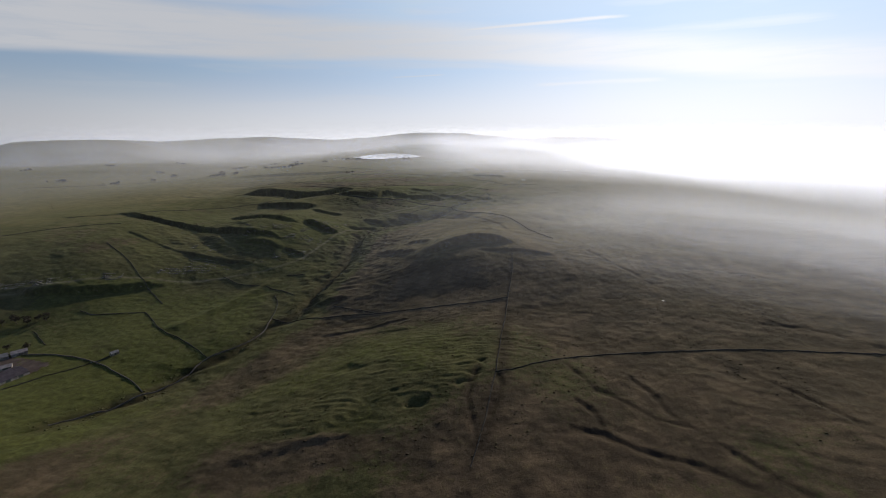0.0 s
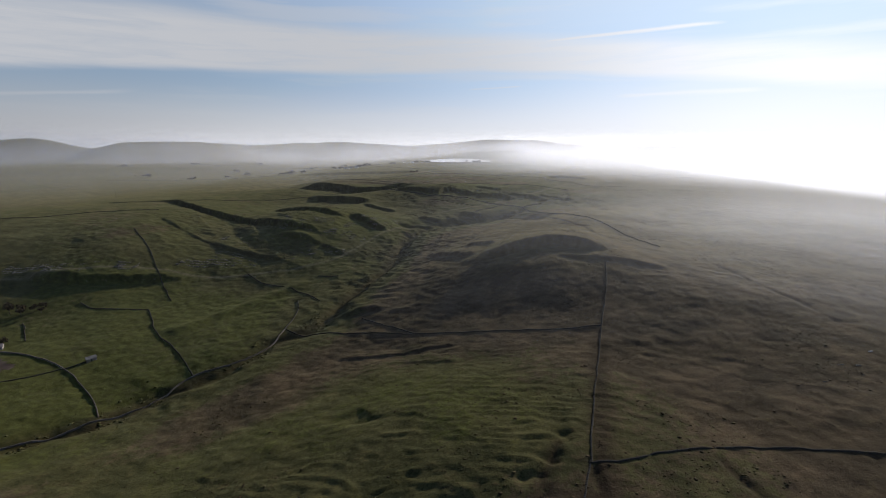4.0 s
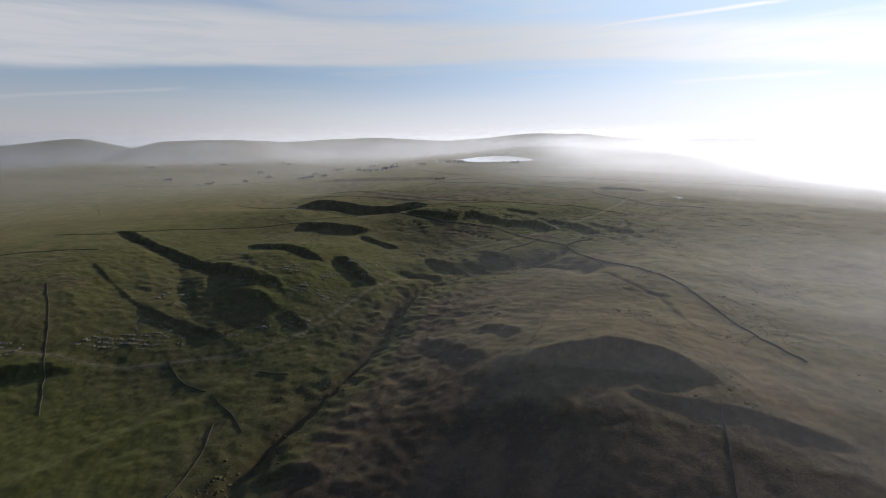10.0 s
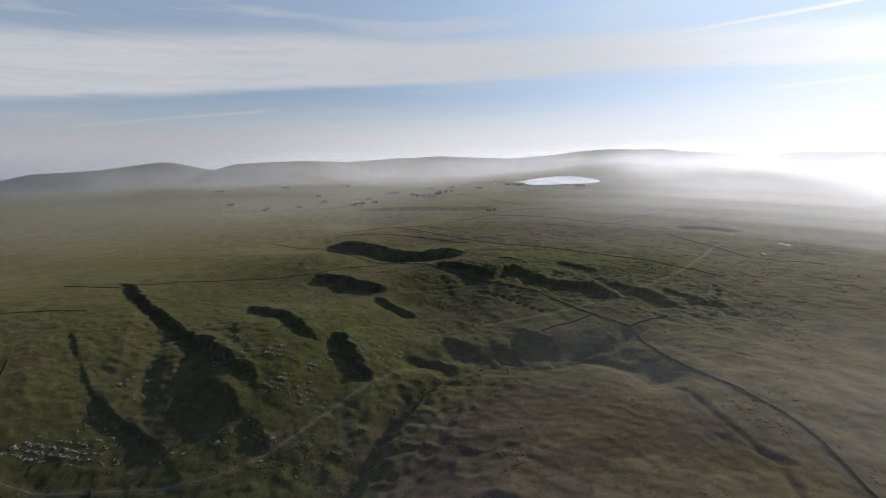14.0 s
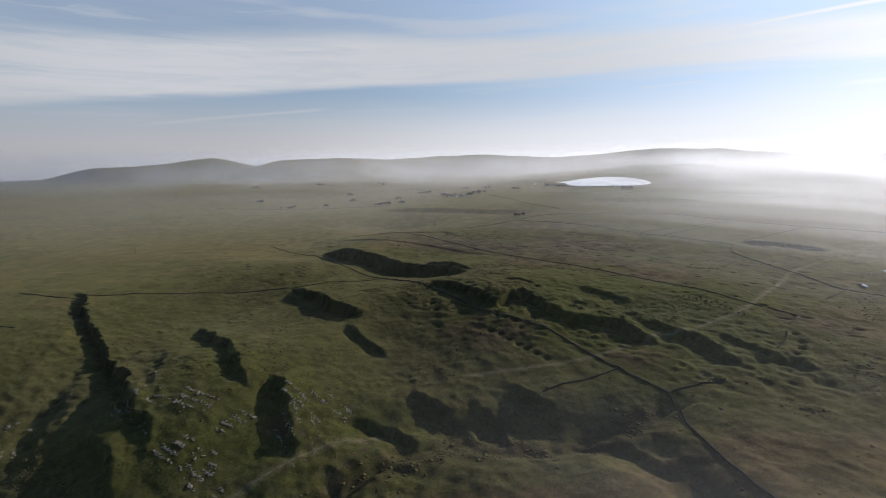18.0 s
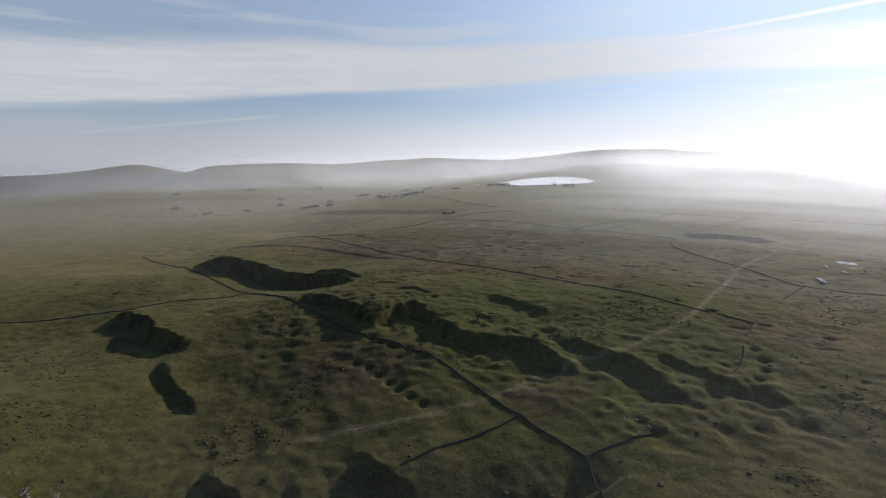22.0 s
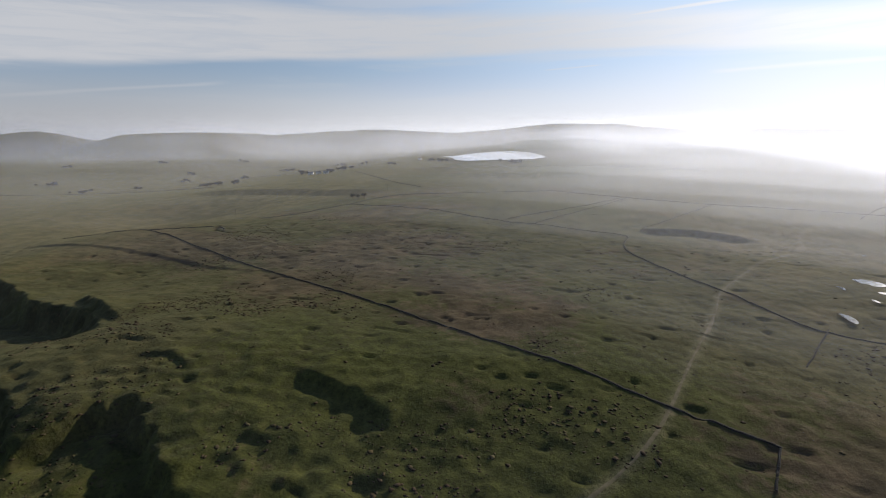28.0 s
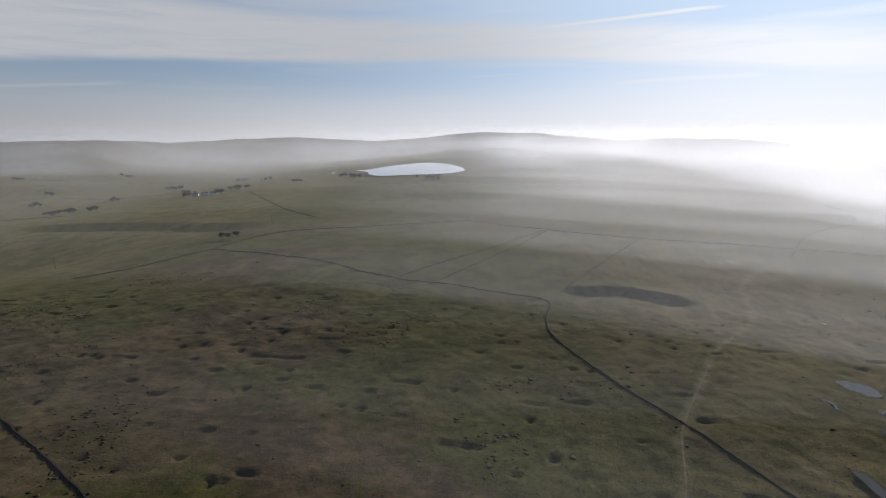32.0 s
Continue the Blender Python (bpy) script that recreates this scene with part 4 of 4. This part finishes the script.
def tuft_field(name, centres, sizes, seed, label, category):
    rng = np.random.default_rng(seed)
    bm = bmesh.new()
    bmesh.ops.create_icosphere(bm, subdivisions=1, radius=1.0)
    shape = np.array([v.co[:] for v in bm.verts])
    tris = np.array([[v.index for v in f.verts] for f in bm.faces])
    bm.free()
    n = len(centres)
    z = ground_z(centres[:, 0], centres[:, 1])
    jag = 1 + 0.35 * rng.normal(0, 1, (n, len(shape)))
    v = shape[None] * jag[..., None] * (sizes[:, None] * np.c_[rng.uniform(0.8, 1.5, n), rng.uniform(0.7, 1.2, n), rng.uniform(0.25, 0.45, n)])[:, None]
    v = v + np.c_[centres, z + 0.1 * sizes][:, None]
    faces = (np.arange(n)[:, None, None] * len(shape) + tris[None]).reshape(-1, 3)
    me = mesh_from(name, v.reshape(-1, 3), faces, TUFT, True)
    return tagged(new(name, me), label, category, kind="stuff")


def scatter(count, low, high, seed, want, cell=40.0):
    rng = np.random.default_rng(seed)
    out = []
    total = 0
    while total < count:
        p = np.c_[rng.uniform(low[0], high[0], 4000), rng.uniform(low[1], high[1], 4000)]
        keep = rng.random(4000) < want(p[:, 0], p[:, 1])
        out.append(p[keep])
        total += int(keep.sum())
    return np.concatenate(out)[:count]


def patchy(x, y):
    return 0.03 + 0.9 * smooth(fbm(x / 45, y / 45, 2, 91), 0.2, 0.5)


rng = np.random.default_rng(7)
for name, count, low, high, mean, seed in (("rushes", 4200, (-330, 980), (330, 1420), 0.42, 71), ("heather", 6000, (-180, 200), (330, 640), 0.27, 72), ("tussocks", 12000, (-460, 600), (200, 1060), 0.34, 73)):
    spots = scatter(count, low, high, seed, patchy)
    tuft_field(name, spots, np.minimum(mean * rng.lognormal(0, 0.5, count), 0.95), seed, {"rushes": "dark scattered clumps of rushes on green moor", "heather": "dark heather clumps over brown moorland", "tussocks": "rough tussocks of grass on the limestone slope"}[name], "moorland plants")

# bracken and rank grass in the bed of the beck
def bracken_material():
    m, k = material("bracken")
    g = k.add("ShaderNodeNewGeometry")
    finish(k, k.mix(g.outputs["Random Per Island"], rgb(0.036, 0.038, 0.015), rgb(0.070, 0.064, 0.026)), 0.95, k.noise(g.outputs["Position"], 4.0), 0.6, 0.2, 0.05)
    return m


TUFT = bracken_material()
line = resample(rounded(BECK), 0.5)
pick = line[rng.integers(len(line), size=2600)]
spots = pick + np.c_[rng.normal(0, 9, 2600), rng.normal(0, 5, 2600)]
spots = spots[value_noise(spots[:, 0] / 12, spots[:, 1] / 12, 93) > -0.05]
tuft_field("bracken", spots, np.minimum(0.55 * rng.lognormal(0, 0.45, len(spots)), 1.3), 74, "yellow-green bracken and rank grass along the beck", "moorland plants")

# ---- pools on the moor ----
for outline in ([(206, 1196), (213, 1198), (221, 1193), (220, 1184), (212, 1183), (207, 1188)], [(173, 1133), (178, 1131), (178, 1121), (174, 1118)], [(208, 1172), (213, 1173), (213, 1169), (209, 1168)], [(189, 1179), (194, 1178), (193, 1171), (191, 1170), (192, 1175)], [(248, 1279), (251, 1280), (252, 1277), (249, 1276)], [(199, 1158), (201, 1159), (202, 1153), (200, 1153)],
                # five tiny water sheets added to stand in for a row of white specks
                [(182, 378), (184, 379.2), (187, 378.6), (185, 377.6)], [(190, 377.6), (192, 378.6), (195, 378), (193, 377)], [(206, 392), (208, 393.6), (210, 393), (208, 391.8)], [(166, 361.6), (167.6, 362.8), (169.4, 362), (168, 361.2)], [(199, 394.4), (200.2, 395.4), (201.2, 394.8)]):
    mid = np.mean(outline, 0)
    water_sheet("water_pool", outline, float(max(ground_z(*np.array(outline).T))) + 0.05, POND, "small bright peaty pool on the moor", "pool")


# ---- farm and barns ----
def plain_material(name, a, b, rough=0.8, scale=1.5):
    m, k = material(name)
    where = k.add("ShaderNodeNewGeometry").outputs["Position"]
    n, f = k.noise(where, scale * 0.2, 4.0, 0.6), k.noise(where, scale * 2, 3.0, 0.6)
    col = k.mix(k.ramp(n, 0.35, 0.65), rgb(*a), rgb(*b))
    finish(k, k.mix(k.ramp(f, 0.4, 0.7, 0.0, 0.35), col, rgb(*[c * 0.6 for c in a])), rough, f, 0.3, 0.05, 0.08)
    return m


SLATE = plain_material("stone_slate", (0.09, 0.085, 0.085), (0.15, 0.145, 0.14))
PALE_ROOF = plain_material("fibre_cement_roof", (0.13, 0.115, 0.115), (0.22, 0.20, 0.195))
DARK_ROOF = plain_material("dark_sheet_roof", (0.034, 0.029, 0.034), (0.058, 0.050, 0.056), 0.8)
RENDER = plain_material("rubble_wall", (0.17, 0.15, 0.13), (0.27, 0.25, 0.22))
LIMEWASH = plain_material("limewash", (0.55, 0.54, 0.50), (0.68, 0.66, 0.62))
GLASS = plain_material("window_glass", (0.02, 0.022, 0.026), (0.03, 0.03, 0.034), 0.15)
TIMBER = plain_material("painted_timber", (0.05, 0.07, 0.06), (0.08, 0.09, 0.08))
YARD = plain_material("yard_concrete", (0.050, 0.037, 0.030), (0.085, 0.064, 0.052), 0.9, 0.5)


def solid(name, boxes, mat, parent, label=""):
    """One mesh of bevelled boxes (centre, size), a part of parent in its own axes."""
    bm = bmesh.new()
    for centre, size in boxes:
        made = bmesh.ops.create_cube(bm, size=1.0)
        bmesh.ops.transform(bm, matrix=Matrix.LocRotScale(centre, None, size), verts=made["verts"])
    bmesh.ops.bevel(bm, geom=bm.edges[:], offset=0.03, segments=1, affect="EDGES")
    me = bpy.data.meshes.new(name)
    bm.to_mesh(me)
    bm.free()
    me.materials.append(mat)
    ob = new(name, me)
    ob.parent = parent
    return tagged(ob, label) if label else ob


def building(name, x, y, turn, long, wide, eaves, ridge, wall_mat, roof_mat, label, windows=3, doors=1, chimneys=0, wide_door=False):
    base = new(name)
    base.matrix_world = pose(x, y, float(ground_z(x, y)) - 0.3, 0, 0, turn)
    hl, hw = long / 2, wide / 2
    verts = [(-hl, -hw, -1.5), (hl, -hw, -1.5), (hl, hw, -1.5), (-hl, hw, -1.5), (-hl, -hw, eaves), (hl, -hw, eaves), (hl, hw, eaves), (-hl, hw, eaves), (-hl, 0, ridge), (hl, 0, ridge)]
    me = bpy.data.meshes.new("walls")
    me.from_pydata(verts, [], [(0, 1, 5, 4), (2, 3, 7, 6), (1, 2, 6, 9, 5), (3, 0, 4, 8, 7), (4, 5, 9, 8), (6, 7, 8, 9)])
    me.materials.append(wall_mat)
    walls = new("walls", me)
    walls.parent = base
    # roof: two thick slopes with overhang, each a part
    slope = math.hypot(hw, ridge - eaves) + 0.35
    pitch = math.degrees(math.atan2(ridge - eaves, hw))
    for sign in (-1, 1):
        r = solid("roof_slope", [((0, 0, 0), (long + 0.6, slope, 0.18))], roof_mat, base)
        mid = Vector((0, sign * (hw - (slope - 0.35) / 2 * math.cos(radians(pitch)) + 0.17), eaves + (ridge - eaves) / 2 - 0.05))
        r.matrix_local = Matrix.Translation(mid + Vector((0, 0, 0.12))) @ pose(0, 0, 0, -sign * pitch)
    solid("ridge_tiles", [((0, 0, ridge + 0.2), (long + 0.5, 0.35, 0.16))], roof_mat, base)
    for side in (-1, 1):
        for n in range(windows):
            u = -hl + long * (n + 0.5 + (0.35 if n % 2 else 0.0)) / (windows + 0.4)
            w = solid("window", [((u, side * (hw + 0.02), eaves * 0.58), (1.0, 0.1, 1.1))], LIMEWASH, base, "pale painted window frame")
            solid("pane", [((u, side * (hw + 0.06), eaves * 0.58), (0.8, 0.06, 0.9))], GLASS, w)
        for n in range(doors):
            u = -hl + long * (n + 0.75) / (doors + 0.5)
            size = (3.4, 0.1, min(3.2, eaves - 0.3)) if wide_door else (1.0, 0.1, 2.05)
            solid("door", [((u, side * (hw + 0.03), size[2] / 2 + 0.3), size)], TIMBER, base, "dark painted timber door")
    for n in range(chimneys):
        solid("chimney", [((-hl + 0.5 + n * (long - 1.0), 0, ridge + 0.5), (0.8, 0.6, 1.4)), ((-hl + 0.5 + n * (long - 1.0), 0, ridge + 1.3), (0.3, 0.3, 0.4))], wall_mat, base)
    return tagged(base, label, "farm building" if name != "cottage" else "house")


building("barn", -322, 394, 55, 6.5, 4.6, 2.4, 3.8, RENDER, SLATE, "small stone field barn with slate roof beside a wall", 1, 1)
building("cattle_shed", -390, 349, 68, 31, 23, 2.8, 5.2, RENDER, DARK_ROOF, "large cattle shed with dark sheet roof in the farmyard", 0, 3, 0, True)
building("farmhouse", -438, 371, 46, 14, 8, 4.2, 6.6, RENDER, SLATE, "stone farmhouse with slate roof and two chimneys", 4, 1, 2)
building("stone_barn", -426, 383, 46, 15, 8, 3.4, 5.6, RENDER, SLATE, "long stone barn with dark slate roof", 2, 1, 0, True)
building("byre", -415, 394, 46, 12, 7, 2.8, 4.6, RENDER, PALE_ROOF, "low stone byre with pale roof", 2, 1)
building("implement_shed", -413, 358, 40, 9, 8, 2.6, 4.0, RENDER, PALE_ROOF, "small implement shed with pale cement roof", 0, 1, 0, True)
building("implement_shed", -403, 367, 40, 9, 8, 2.7, 4.1, RENDER, PALE_ROOF, "implement shed with weathered pale roof by the yard", 0, 1, 0, True)
building("lean_to", -424, 352, 136, 12, 6, 2.6, 3.8, RENDER, PALE_ROOF, "lean-to store with pale roof beside the farmhouse", 1, 1)
for hx, hy, turn in ((-700, 1912, 20), (-678, 1916, 35), (-655, 1918, 10), (-545, 2470, 30), (-600, 2490, 80)):
    building("cottage", hx, hy, turn, 14, 8, 4.8, 7.4, LIMEWASH, SLATE, "white limewashed cottage far across the moor", 3, 1, 2)


def yard_sheet():
    X, Y = np.meshgrid(np.linspace(-440, -368, 30), np.linspace(326, 396, 30))
    Z = ground_z(X, Y) + 0.06
    faces = grid_faces(30, 30)
    mid = np.c_[X.ravel()[faces].mean(1), Y.ravel()[faces].mean(1)]
    keep = (mid[:, 1] > 318 + 0.72 * (mid[:, 0] + 440) * 0.15) & (mid[:, 0] < -372 + 0.42 * (mid[:, 1] - 362)) & (mid[:, 1] < 372 + 0.95 * (mid[:, 0] + 440)) & (mid[:, 1] < 372 - 0.30 * (mid[:, 0] + 400) + 12)
    me = mesh_from("pavement_yard", np.stack([X, Y, Z], -1).reshape(-1, 3), faces[keep], YARD)
    return tagged(new("pavement_yard", me), "worn concrete farmyard between the sheds", "farmyard", kind="structure")


yard_sheet()


# ---- trees ----
BARK = plain_material("bark", (0.05, 0.04, 0.032), (0.09, 0.075, 0.06), 0.95)


def leaf_material():
    m, k = material("autumn_leaves")
    g = k.add("ShaderNodeNewGeometry")
    col = k.mix(g.outputs["Random Per Island"], rgb(0.020, 0.020, 0.010), rgb(0.055, 0.040, 0.020))
    finish(k, col, 0.85, None, 0, 0, 0.15)
    return m


LEAVES = leaf_material()


def tree(x, y, height, seed, label):
    rng = np.random.default_rng(seed)
    base = new("tree")
    base.location = (x, y, float(ground_z(x, y)) - 0.2)
    tips = []
    bm = bmesh.new()

    def limb(a, b, ra, rb):
        a, b = Vector(a), Vector(b)
        made = bmesh.ops.create_cone(bm, cap_ends=False, segments=6, radius1=ra, radius2=rb, depth=(b - a).length)
        bmesh.ops.transform(bm, matrix=Matrix.Translation((a + b) / 2) @ (b - a).to_track_quat("Z", "Y").to_matrix().to_4x4(), verts=made["verts"])

    fork = (rng.normal(0, 0.3), rng.normal(0, 0.3), height * 0.38)
    limb((0, 0, 0), fork, height * 0.035, height * 0.024)
    for n in range(6):
        ang, out = n * 1.05 + rng.normal(0, 0.2), height * rng.uniform(0.18, 0.34)
        tip = (fork[0] + out * math.cos(ang), fork[1] + out * math.sin(ang), height * rng.uniform(0.58, 0.9))
        limb(fork, tip, height * 0.016, height * 0.005)
        tips.append(tip)
        for _ in range(2):
            t2 = tuple(np.array(tip) + rng.normal(0, height * 0.09, 3))
            limb(tuple((np.array(fork) + np.array(tip)) / 2), t2, height * 0.008, height * 0.003)
            tips.append(t2)
    me = bpy.data.meshes.new("trunk")
    bm.to_mesh(me)
    bm.free()
    me.materials.append(BARK)
    new("trunk", me).parent = base
    tips = np.array(tips)
    count = 800
    at = tips[rng.integers(len(tips), size=count)] + rng.normal(0, height * 0.075, (count, 3))
    a, b = rng.normal(0, 1, (count, 3)), rng.normal(0, 1, (count, 3))
    a *= (height * 0.045 / np.linalg.norm(a, axis=1))[:, None]
    b *= (height * 0.035 / np.linalg.norm(b, axis=1))[:, None]
    verts = np.stack([at - a - b, at + a - b, at + a + b, at - a + b], 1).reshape(-1, 3)
    crown = new("crown", mesh_from("crown", verts, np.arange(count * 4).reshape(-1, 4), LEAVES))
    crown.parent = base
    return tagged(base, label, "tree")


near_tree = [tree(-462, 444, 9.0, 901, "bare-branched broadleaf tree by a field wall"), tree(-455, 449, 8.0, 902, "small brown-leaved broadleaf tree on the slope"), tree(-445, 452, 7.0, 903, "thorn tree with thin brown leaves")]
for n, (x, y, s) in enumerate([(-450, 444, 0.8), (-441, 458, 0.9), (-468, 448, 1.0), (-437, 452, 0.6), (-415, 402, 0.9), (-487, 408, 0.8), (-432, 400, 0.7), (-474, 440, 0.9)]):
    copy_thing(near_tree[n % 3], Matrix.Translation((x, y, float(ground_z(x, y)) - 0.2)) @ Matrix.Rotation(n * 1.3, 4, "Z") @ Matrix.Scale(s, 4))
rng = np.random.default_rng(31)
for cx, cy, count, radius in ((-875, 1722, 9, 22), (-850, 1740, 6, 18), (-806, 1748, 7, 10), (-959, 1949, 5, 12), (-780, 1985, 6, 14), (-722, 1905, 4, 14), (-640, 1925, 4, 12), (-655, 2012, 12, 26), (-700, 2065, 4, 10), (-179, 2178, 14, 26), (-300, 1462, 3, 8), (-1220, 1650, 8, 22), (-1150, 1900, 8, 22), (-1500, 1750, 8, 24), (-1000, 2200, 8, 24), (-1320, 2080, 6, 16), (-1700, 2300, 8, 24), (-1450, 2500, 7, 20), (-900, 2420, 6, 16), (-760, 2330, 6, 18), (-560, 2150, 6, 14), (-480, 2300, 9, 30), (-420, 2230, 7, 24), (-1120, 1730, 5, 12), (-1900, 2050, 8, 26)):
    for _ in range(count):
        x, y = cx + rng.normal(0, radius * 0.6), cy + rng.normal(0, radius * 0.25)
        copy_thing(near_tree[rng.integers(3)], Matrix.Translation((x, y, float(ground_z(x, y)) - 0.3)) @ Matrix.Rotation(rng.uniform(0, 6.28), 4, "Z") @ Matrix.Scale(rng.uniform(0.8, 1.4), 4))


# ---- wooden poles carrying a line across the moor ----
def line_pole(x, y, height):
    base = new("power_pole")
    base.location = (x, y, float(ground_z(x, y)) - 0.5)
    bm = bmesh.new()
    made = bmesh.ops.create_cone(bm, cap_ends=True, segments=10, radius1=0.22, radius2=0.14, depth=height)
    bmesh.ops.translate(bm, verts=made["verts"], vec=(0, 0, height / 2))
    me = bpy.data.meshes.new("pole")
    bm.to_mesh(me)
    bm.free()
    me.materials.append(BARK)
    new("pole", me).parent = base
    solid("crossarm", [((0, 0, height - 0.5), (2.4, 0.16, 0.2))], BARK, base)
    for u in (-1.0, 0.0, 1.0):
        solid("insulator", [((u, 0, height - 0.3), (0.12, 0.12, 0.3))], SLATE, base)
    return tagged(base, "tall weathered wooden pole with a crossarm", "power pole", group="power poles")


for x, y in ((-294, 1545), (-858, 964), (-470, 1380)):
    line_pole(x, y, 13.0)
